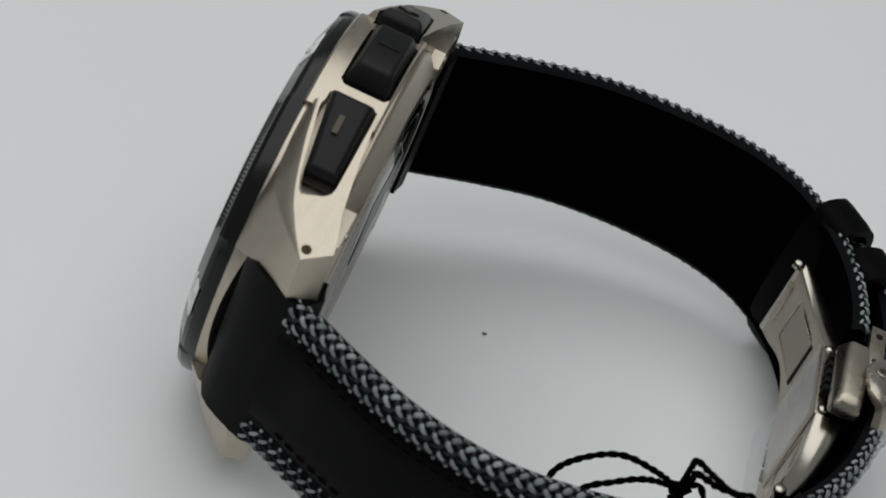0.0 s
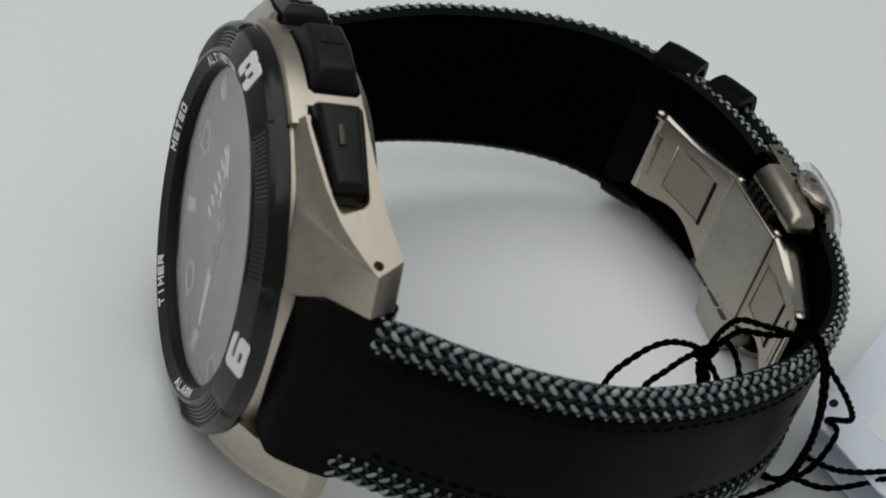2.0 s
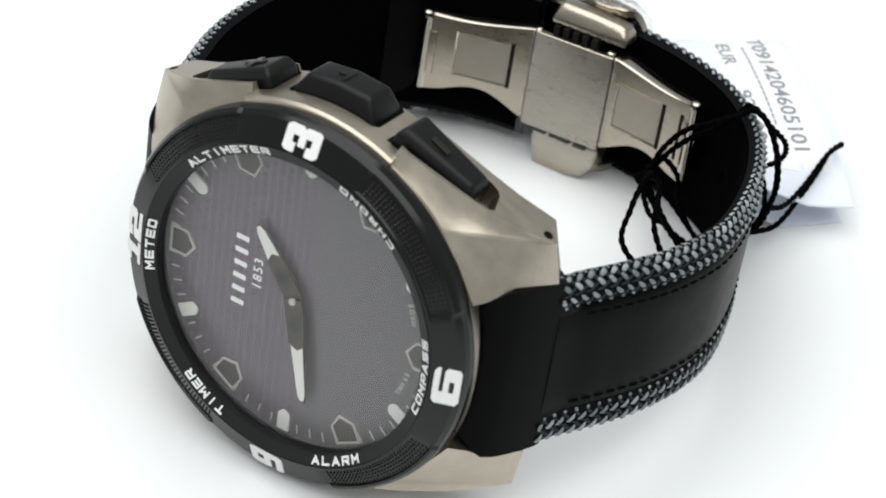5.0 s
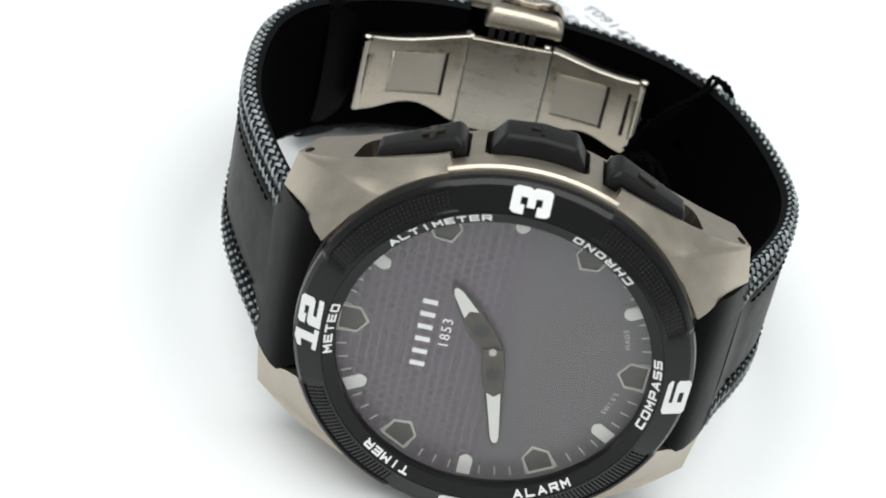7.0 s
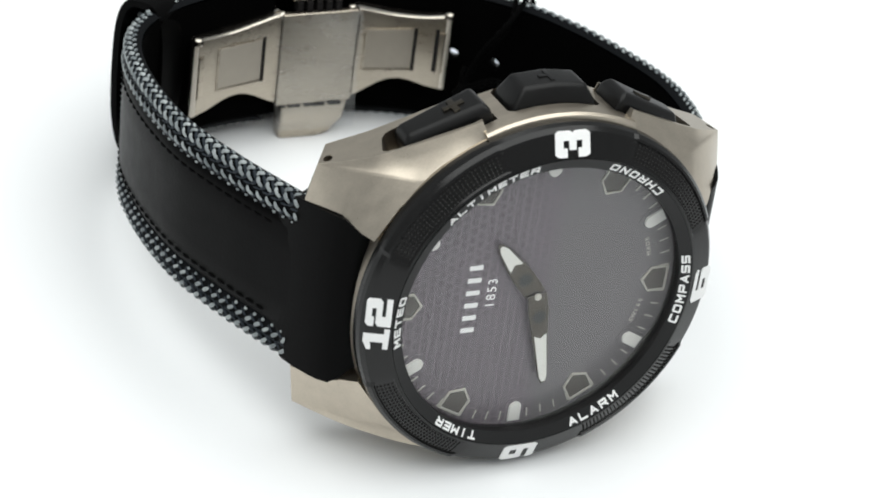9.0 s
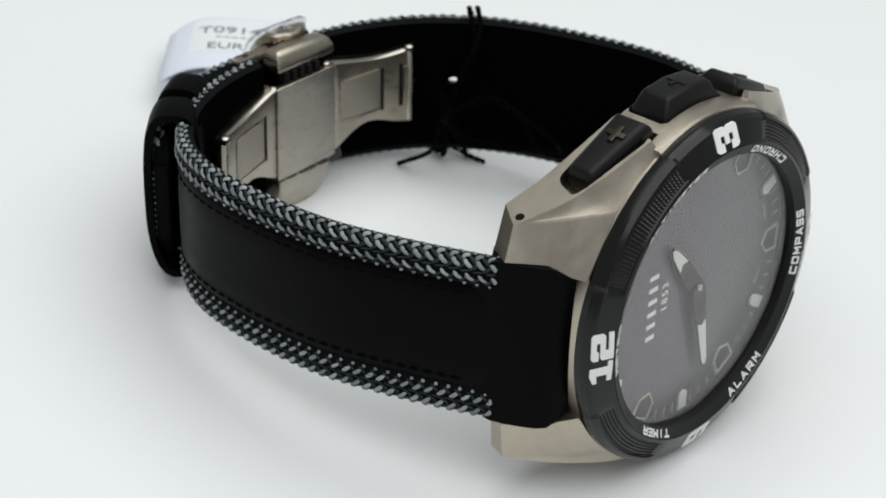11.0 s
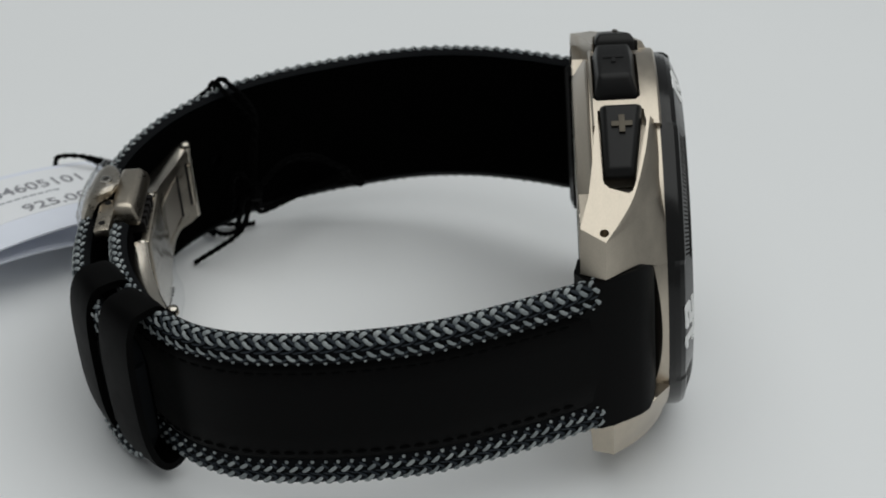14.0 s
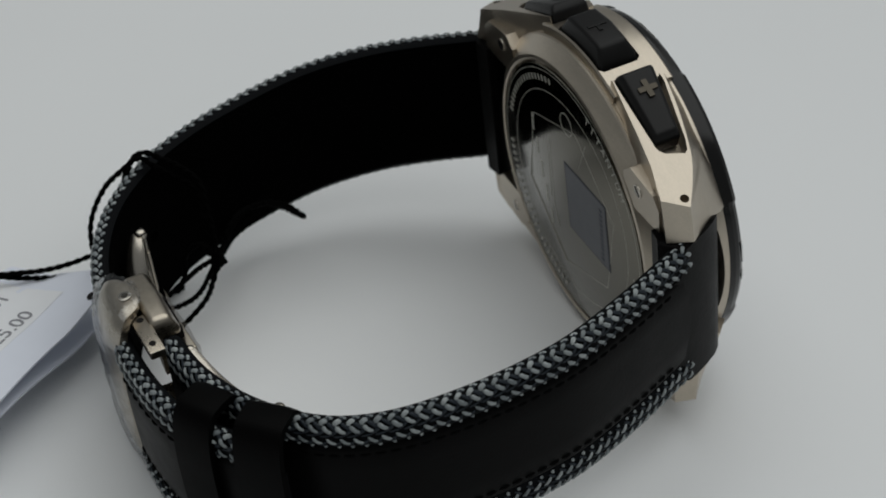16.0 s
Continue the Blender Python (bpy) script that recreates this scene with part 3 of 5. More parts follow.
# block letters as strokes in a unit box, broad and upright like the numerals
STROKES = {}
STROKES["A"] = [[(0, 0), (0.5, 1), (1, 0)], [(0.2, 0.3), (0.8, 0.3)]]
STROKES["C"] = [[(1, 1), (0.12, 1), (0, 0.88), (0, 0.12), (0.12, 0), (1, 0)]]
STROKES["E"] = [[(1, 1), (0, 1), (0, 0), (1, 0)], [(0, 0.5), (0.9, 0.5)]]
STROKES["H"] = [[(0, 0), (0, 1)], [(1, 0), (1, 1)], [(0, 0.5), (1, 0.5)]]
STROKES["I"] = [[(0.5, 0), (0.5, 1)]]
STROKES["L"] = [[(0, 1), (0, 0), (1, 0)]]
STROKES["M"] = [[(0, 0), (0, 1), (0.5, 0.4), (1, 1), (1, 0)]]
STROKES["N"] = [[(0, 0), (0, 1), (1, 0), (1, 1)]]
STROKES["O"] = [[(0.5, 0), (0.12, 0), (0, 0.12), (0, 0.88), (0.12, 1), (0.88, 1), (1, 0.88), (1, 0.12), (0.88, 0), (0.5, 0)]]
STROKES["P"] = [[(0, 0), (0, 1), (0.9, 1), (1, 0.9), (1, 0.52), (0.9, 0.42), (0, 0.42)]]
STROKES["R"] = [[(0, 0), (0, 1), (0.9, 1), (1, 0.9), (1, 0.54), (0.9, 0.44), (0, 0.44)], [(0.5, 0.44), (1, 0)]]
STROKES["S"] = [[(1, 1), (0.1, 1), (0, 0.9), (0, 0.6), (0.1, 0.5), (0.9, 0.5), (1, 0.4), (1, 0.1), (0.9, 0), (0, 0)]]
STROKES["T"] = [[(0, 1), (1, 1)], [(0.5, 0), (0.5, 1)]]


def block_word(text, hour, r, outward, spread):
    """A word of block letters along the ring."""
    high, pen, got, count = 0.68, 0.105, [], 0
    for i, ch in enumerate(text):
        off = (i - (len(text) - 1) / 2) * 1.3 * spread / r
        a = radians(hour * 30) + (off if outward else -off)
        turn = -a if outward else math.pi - a
        c, s = math.cos(turn), math.sin(turn)
        wide = 0.0 if ch == "I" else 0.8
        for line in STROKES[ch]:
            pts = [Vector(((u - 0.5) * wide, (w - 0.5) * high)) for u, w in line]
            for p, q in zip(pts, pts[1:]):
                d = (q - p).normalized() * pen
                n = Vector((-d.y, d.x))
                quad = [p - d + n, q + d + n, q + d - n, p - d - n]
                place = [(math.sin(a) * r + u * c - w * s, math.cos(a) * r + u * s + w * c) for u, w in quad]
                lift = 0.035 + 0.0015 * (count % 7)
                count += 1
                got.append(prism(place, lambda u, w: (-w, ring_y(w, u) + 0.02, u), lambda u, w: (-w, ring_y(w, u) - lift, u)))
    return join(*got)


for text, hour, outward, spread in (("METEO", 12, True, 1.0), ("ALTIMETER", 2, True, 0.98), ("CHRONO", 4, False, 1.05), ("COMPASS", 6, False, 1.0),
                                    ("ALARM", 8, False, 1.05), ("TIMER", 10, True, 0.95)):
    part("word", block_word(text, hour, 17.36, outward, spread), WHITE_PRINT, bezel, "white printed word", smooth=False)

# ---- glass, dial and pointers ----
glass = part("crystal", revolve([(0.001, -1.6), (16.9, -1.6), (16.9, -1.45), (0.001, -1.45)], 144), CRYSTAL, watch, "clear flat watch glass")
glass.visible_shadow = False
dial = part("dial", revolve([(0.001, 0.3), (17.6, 0.3), (17.6, 0.8), (0.001, 0.8)], 96), DIAL, watch, "dark grey solar dial", smooth=False)


def polar(hour, r, side=0.0):
    a = radians(hour * 30)
    return math.sin(a) * r + math.cos(a) * side, math.cos(a) * r - math.sin(a) * side


for hour in (1, 3, 5, 7, 9, 11):
    outline = [polar(hour, r, s) for r, s in ((16.95, 0.75), (16.95, -0.75), (15.0, -0.75), (14.75, -0.6), (14.45, -0.2), (14.45, 0.2), (14.75, 0.6), (15.0, 0.75))]
    part("hour_bar", on_face(outline, 0.32, 0.0), LUME, dial, "white luminous bar", smooth=False, bevel=0.05, segs=1)
    outline = [polar(hour, r, s) for r, s in ((16.95, 1.25), (16.95, -1.25), (14.8, -1.25), (14.0, -0.7), (14.0, 0.7), (14.8, 1.25))]
    part("bar_seat", on_face(outline, 0.34, 0.24), DIAL, dial, smooth=False)
for hour in (2, 4, 6, 8, 10, 12):
    ring = lambda g: [polar(hour, r, s) for r, s in ((16.75 - g, 1.6 - g), (16.75 - g, -1.6 + g), (14.55 + g * 0.2, -1.6 + g), (13.4 + g * 1.3, 0.0), (14.55 + g * 0.2, 1.6 - g))]
    a, b = ring(0.0), ring(0.22)
    rings = [[(-w, y, u) for u, w in p] for p, y in ((a, 0.3), (a, 0.1), (b, 0.1), (b, 0.3))]
    v, f = loft([list(c) for c in zip(*rings)], True, False, True)
    part("pentagon_fill", on_face(b, 0.31, 0.26), BLACK_BROWN, dial, smooth=False)
    part("hour_pentagon", (v, f), OUTLINE, dial, "pale five-sided outline marker", smooth=False)
for minute in range(60):
    if minute % 5:
        outline = [polar(minute / 5, r, s) for r, s in ((16.8, 0.075), (16.8, -0.075), (15.7, -0.075), (15.7, 0.075))]
        part("minute_tick", on_face(outline, 0.32, 0.24), OUTLINE, dial, smooth=False)


def mark_bars():
    """Maker's mark as plain upright bars, six strokes wide."""
    got = []
    for i in range(6):
        u = -3.95 + 1.58 * i
        got.append(on_face([(u - 0.28, 6.75), (u + 0.28, 6.75), (u + 0.28, 8.35), (u - 0.28, 8.35)], 0.32, 0.25))
    return join(*got)


part("makers_mark", mark_bars(), WHITE_PRINT, dial, "row of plain white bars", smooth=False)


def dial_text(text, u, w, size, turn=0.0, space=1.0):
    v, f = glyphs(text, size, 0.05, 0.0, space)
    c, s = math.cos(turn), math.sin(turn)
    return [(-(w + a * s + b * c), 0.27 - d, u + a * c - b * s) for a, b, d in v], f


part("year", dial_text("1853", 0.5, 4.75, 1.6, 0, 1.25), WHITE_PRINT, dial, "small white year", smooth=False)
part("small_word", arc_word("SWISS", 6.55, 14.2, 0.27, 0.8, False, 0.0, 1.0, 0.04), OUTLINE, dial, smooth=False)
part("small_word", arc_word("MADE", 5.4, 14.2, 0.27, 0.8, False, 0.0, 1.0, 0.04), OUTLINE, dial, smooth=False)


def hand(angle, length, start, half, y):
    """A dark open hand with a white tip; angle in degrees from 12."""
    t = lambda pts: [polar(angle / 30, r, s) for r, s in pts]
    body = on_face(t([(-0.2, 1.15), (2.2, 1.25), (3.6, half + 0.35), (start, half + 0.25), (length - 0.8, half * 0.62 + 0.15), (length + 0.35, 0.25), (length + 0.35, -0.25),
                      (length - 0.8, -half * 0.62 - 0.15), (start, -half - 0.25), (3.6, -half - 0.35), (2.2, -1.25), (-0.2, -1.15)]), y, y - 0.18)
    lume = on_face(t([(start, half), (length - 0.7, half * 0.62), (length, 0.2), (length, -0.2), (length - 0.7, -half * 0.62), (start, -half), (start + 0.5, 0)]), y - 0.16, y - 0.24)
    return body, lume


MIN_ANGLE = math.degrees(math.atan2(-11.6, -2.55)) % 360
for name, angle, length, start, half, y in (("hour_hand", 51.5, 8.5, 4.9, 0.85, -0.25), ("minute_hand", MIN_ANGLE, 11.7, 5.2, 0.75, -0.55)):
    body, lume = hand(angle, length, start, half, y)
    h = part(name, body, GUNMETAL, watch, "dark metal hand with white luminous tip", smooth=False, bevel=0.05, segs=1)
    part("lume", lume, LUME, h, "white luminous tip", smooth=False)
    holes = [polar(angle / 30, 2.75 + 0.85 * math.cos(k * math.pi / 4), 0.85 * math.sin(k * math.pi / 4)) for k in range(8)]
    part("eyelet", on_face(holes, y - 0.17, y - 0.2), BLACK_RING, h, smooth=False)
part("hand_cap", on_face([(0.42 * math.cos(k * math.pi / 8), 0.42 * math.sin(k * math.pi / 8)) for k in range(16)], -0.6, -0.9), ENGRAVED, watch, "pale metal cap", bevel=0.08)

# ---- pushers ----
for sx, sign in ((1, "minus"), (-1, "plus")):
    low = [on_shoulder(sx, s, y, h) for s, ya, yb, h in ((-2.0, 2.1, 6.95, -2.4), (7.6, 3.4, 6.9, -2.4), (-2.0, 2.1, 6.95, 0.35), (7.6, 3.4, 6.9, -0.25)) for y in (ya, yb)]
    top = [on_shoulder(sx, s, y, h) for s, ya, yb, h in ((-1.45, 2.7, 6.4, 1.15), (6.9, 3.8, 6.4, 0.7)) for y in (ya, yb)]
    button = part("pusher", hull(low + top), RUBBER, watch, "black rubbery push button with raised %s sign" % sign, bevel=0.4, segs=3, sharp=50)
    place = lambda s, y, h: tuple(on_shoulder(sx, s, y, h))
    bars = [hull([place(s, y, h) for s in (0.8, 3.0) for y in (4.05, 4.7) for h in (0.8, 1.25)])]
    if sign == "plus":
        bars = [hull([place(s, y, h) for s in (0.0, 2.4) for y in (4.2, 4.9) for h in (0.8, 1.28)]),
                hull([place(s, y, h) for s in (0.85, 1.55) for y in (3.35, 5.75) for h in (0.8, 1.26)])]
    part("sign", join(*bars), GUNMETAL, button, "raised %s sign" % sign, bevel=0.06)
block = hull([(x, y, z) for x, y0, y1, z in ((5.0, 2.4, 7.4, 18.6), (5.0, 2.4, 7.4, 21.0), (4.8, 2.5, 7.3, 21.9), (3.7, 3.2, 6.8, 23.7), (0, 3.1, 6.9, 24.0)) for x in (x, -x) for y in (y0, y1)])
centre_pusher = part("pusher", block, RUBBER, watch, "large black rubbery push button", bevel=0.48, segs=3, sharp=50)
part("sign", join(hull([(x, y, z) for x in (-0.25, 0.25) for y in (3.8, 6.2) for z in (23.7, 24.1)]), hull([(x, y, z) for x in (-1.2, -0.2) for y in (4.75, 5.25) for z in (23.7, 24.08)])),
     RUBBER, centre_pusher, "raised angular sign", bevel=0.05)


# ---- case back ----
back = part("case_back", revolve([(0.001, 9.9), (17.3, 9.9), (17.6, 9.75), (17.6, 9.3), (0.001, 9.3)], 96), MIRROR, watch, "mirror polished case back with fine engraving", sharp=40)


def back_word(text, mid, r, size):
    got = []
    n = len(text)
    for i, ch in enumerate(text):
        v, f = glyphs(ch, size, 0.03, 0.0)
        a = radians(mid) + (i - (n - 1) / 2) * size * 0.92 / r
        c, s = math.cos(-a), math.sin(-a)
        cu, cw = math.sin(a) * (r - size * 0.36), math.cos(a) * (r - size * 0.36)
        got.append(([(-(cu + u * c - w * s), 9.905 + d, cw + u * s + w * c) for u, w, d in v], f))
    return join(*got)


part("word", back_word("TITANIUM", 37.5, 16.6, 1.55), ENGRAVED, back, "engraved word", smooth=False)


def back_bars():
    """Engraving too small to read, as rows of plain dashes round the rim and across the middle."""
    got = []
    for start, count in ((95, 16), (190, 22), (285, 18)):
        for i in range(count):
            a0, a1 = radians(start + i * 3.6), radians(start + i * 3.6 + 1.3)
            ring = [(math.sin(a) * r, math.cos(a) * r) for a, r in ((a0, 15.6), (a1, 15.6), (a1, 16.4), (a0, 16.4))]
            got.append(prism(ring, lambda u, w: (-u, 9.89, w), lambda u, w: (-u, 9.92, w)))
    for row in range(5):
        for i in range(3):
            w0 = 7.5 - row * 3.2 - i * 0.9
            got.append(prism([(-9.5 + row * 0.9, w0), (-9.0 + row * 0.9, w0), (-9.0 + row * 0.9, w0 - 0.7), (-9.5 + row * 0.9, w0 - 0.7)], lambda u, w: (-u, 9.89, w), lambda u, w: (-u, 9.92, w)))
    return join(*got)


tagged(part("fine_engraving", back_bars(), ENGRAVED, back, "rows of fine engraved dashes", smooth=False), kind="stuff")
for r in (14.3, 17.1):
    part("engraved_ring", revolve([(r, 9.89), (r + 0.09, 9.89), (r + 0.09, 9.905), (r, 9.905)], 96), ENGRAVED, back, smooth=False)
hexagon = [(11.8 * math.sin(radians(60 * k + 12)), 11.8 * math.cos(radians(60 * k + 12))) for k in range(7)]
for a, b in zip(hexagon, hexagon[1:]):
    part("engraved_line", tube([(-a[0], 9.9, a[1]), (-b[0], 9.88, b[1])], 0.05, 5), ENGRAVED, back)
ring_mark = [(0.2 + 1.5 * math.cos(radians(20 * k)), 11.6 + 1.5 * math.sin(radians(20 * k))) for k in range(19)]
part("round_mark", tube([(-u, 9.89, w) for u, w in ring_mark], 0.06, 5), ENGRAVED, back, "engraved ring mark")
for u0, w0, u1, w1 in ((-4.8, 6.8, -4.6, -4.4), (-4.6, -4.4, -3.6, -6.8), (4.9, 11.4, 2.9, 6.8), (-5.4, 5.5, -5.4, -3.2)):
    part("engraved_line", tube([(-u0, 9.89, w0), (-u1, 9.89, w1)], 0.05, 5), ENGRAVED, back)
sticker = [(-0.8, 5.1), (9.1, 5.0), (9.6, -4.4), (-0.3, -4.4)]
part("sticker_border", prism([(4.4 + (u - 4.4) * 1.05, 0.3 + (w - 0.3) * 1.05) for u, w in sticker], lambda u, w: (-u, 9.88, w), lambda u, w: (-u, 9.95, w)), STICKER_BLUE, back, "dark blue sticker border", smooth=False)
part("sticker", prism(sticker, lambda u, w: (-u, 9.88, w), lambda u, w: (-u, 9.98, w)), STICKER_GREY, back, "plain grey sticker with a row of tiny dark marks", smooth=False)
marks = [prism([(7.7, 4.1 - 0.75 * k), (8.5, 4.1 - 0.75 * k), (8.5, 3.62 - 0.75 * k), (7.7, 3.62 - 0.75 * k)], lambda u, w: (-u, 9.97, w), lambda u, w: (-u, 9.995, w)) for k in range(11)]
part("sticker_print", join(*marks), STICKER_BLUE, back, "row of tiny dark marks", smooth=False)
for sx in (1, -1):
    for sz in (1, -1):
        screw = part("screw", tube([(sx * 17.2, 8.6, sz * 13.0), (sx * 17.2, 9.82, sz * 13.0)], 0.85, 18), POLISHED, case, "small slotted screw", bevel=0.12)
        part("slot", hull([(sx * 17.2 + a, y, sz * 13.0 + b) for a, b in ((-0.6, -0.35), (-0.35, -0.6), (0.6, 0.35), (0.35, 0.6)) for y in (9.7, 9.835)]), BLACK_HOLE, screw)


# ---- strap ----

def resample(pts, step):
    out, left = [pts[0].copy()], step
    for a, b in zip(pts, pts[1:]):
        seg = (b - a).length
        while seg >= left:
            a = a + (b - a) * (left / seg)
            out.append(a.copy())
            seg, left = (b - a).length, step
        left -= seg
    return out


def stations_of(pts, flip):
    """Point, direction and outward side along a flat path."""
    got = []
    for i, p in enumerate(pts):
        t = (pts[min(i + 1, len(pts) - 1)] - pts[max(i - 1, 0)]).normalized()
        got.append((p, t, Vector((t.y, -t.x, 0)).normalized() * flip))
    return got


# outer face of each strap half, from its lug round to the clasp
OUT6 = [(25.4, 8.2), (26.5, 11), (28.4, 15), (30.9, 21.5), (32.2, 28), (32.3, 34), (30.9, 41.6), (28.6, 48.7), (25.0, 55.5), (19.0, 61.9), (11.1, 66.2), (2.7, 68.2), (-5.5, 68.8), (-12.6, 68.4),
        (-18.7, 67.0), (-23.8, 64.4), (-28.3, 60.8), (-29.5, 59.6)]
OUT12 = [(-25.3, 8.2), (-27.0, 12), (-29.6, 18), (-32.4, 26), (-33.6, 33.5), (-33.8, 41), (-33.0, 47.5), (-30.8, 53.0), (-27.2, 57.2), (-22.5, 60.5), (-17.5, 62.7), (-13, 63.8), (-9.0, 64.2)]


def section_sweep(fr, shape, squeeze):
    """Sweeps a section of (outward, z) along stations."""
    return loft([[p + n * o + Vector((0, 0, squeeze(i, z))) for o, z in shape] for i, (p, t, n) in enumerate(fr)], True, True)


# rows of the braid: place across the band, slant across it, half length, half width, lift, phase
BRAID_ROWS = ((6.2, -0.3, 0.4, 0.2, 0.05, 0.0), (5.1, 0.45, 0.42, 0.27, 0.2, 0.45), (3.85, -0.55, 0.5, 0.245, 0.2, 0.2), (1.85, -0.5, 0.48, 0.22, 0.16, 0.0),
              (0.55, 0.05, 0.2, 0.19, 0.12, 0.5))
# darker strands that cross between them
NAVY_ROWS = ((5.9, 0.5, 0.4, 0.2, 0.05, 0.0), (4.45, -0.55, 0.5, 0.2, 0.06, 0.85), (3.3, 0.4, 0.45, 0.2, 0.04, 0.75), (2.75, 0.1, 0.55, 0.12, 0.04, 0.4), (1.3, 0.45, 0.4, 0.16, 0.05, 0.6))


def braid_bits(fr, sign, arc, flip, rows, squeeze):
    """Plump strands over the rounded strap edge in slanting rows with dark gaps."""
    v, f = [], []
    rng = random.Random(7)
    n_rows, ring, pitch, total = len(arc) - 1, 6, 1.44, len(fr)
    for where, slant, reach, wide, rise, phase in rows if sign > 0 else [r for r in rows if r[0] < 5.5]:
        for k in range(int((total - 1) * 0.4 / pitch)):
            base = (k + phase + rng.uniform(-0.05, 0.05)) * pitch / 0.4
            pts = []
            for s in (-1, -0.55, 0.0, 0.55, 1):
                idx = min(max(base + s * reach / 0.4, 0), total - 1.001)
                i = int(idx)
                p = fr[i][0].lerp(fr[i + 1][0], idx - i)
                nrm = fr[i][2]
                across = min(max(where + slant * flip * s, 0), n_rows - 0.001)
                j = int(across)
                o = arc[j][0] + (arc[j + 1][0] - arc[j][0]) * (across - j)
                z = arc[j][1] + (arc[j + 1][1] - arc[j][1]) * (across - j)
                z = squeeze(idx, z)
                og = Vector((arc[j + 1][1] - arc[j][1], -(arc[j + 1][0] - arc[j][0]))).normalized() * sign
                up = nrm * og.x + Vector((0, 0, og.y))
                lift = rise * (1 - 0.8 * s * s) - 0.05
                pts.append((p + nrm * o + Vector((0, 0, z)) + up * lift, up, s))
            c = len(v)
            d = (pts[-1][0] - pts[0][0]).normalized()
            w = wide * rng.uniform(0.88, 1.1)
            for q, up, s in pts:
                a = d.cross(up).normalized()
                r = w * (0.45 if abs(s) == 1 else 1.0)
                for m in range(ring):
                    ang = 2 * math.pi * m / ring
                    v.append(q + a * math.cos(ang) * r + up * math.sin(ang) * r * 0.6)
            for e in range(len(pts) - 1):
                for m in range(ring):
                    m2 = (m + 1) % ring
                    f.append((c + e * ring + m, c + e * ring + m2, c + (e + 1) * ring + m2, c + (e + 1) * ring + m))
            f.append(tuple(c + m for m in range(ring)))
            f.append(tuple(c + (len(pts) - 1) * ring + m for m in range(ring)))
    return v, f


# across the band, from the panel's edge over the crest to the lining
BAND = [(0.05, 6.5), (0.36, 7.1), (0.47, 7.75), (0.34, 8.5), (0.28, 9.25), (-0.15, 9.75), (-0.65, 9.95), (-1.15, 9.85), (-1.6, 9.45)]

BAND_LOW = BAND[:5] + [(-0.15, 9.8), (-0.6, 9.85), (-1.05, 9.45), (-1.5, 8.85)]


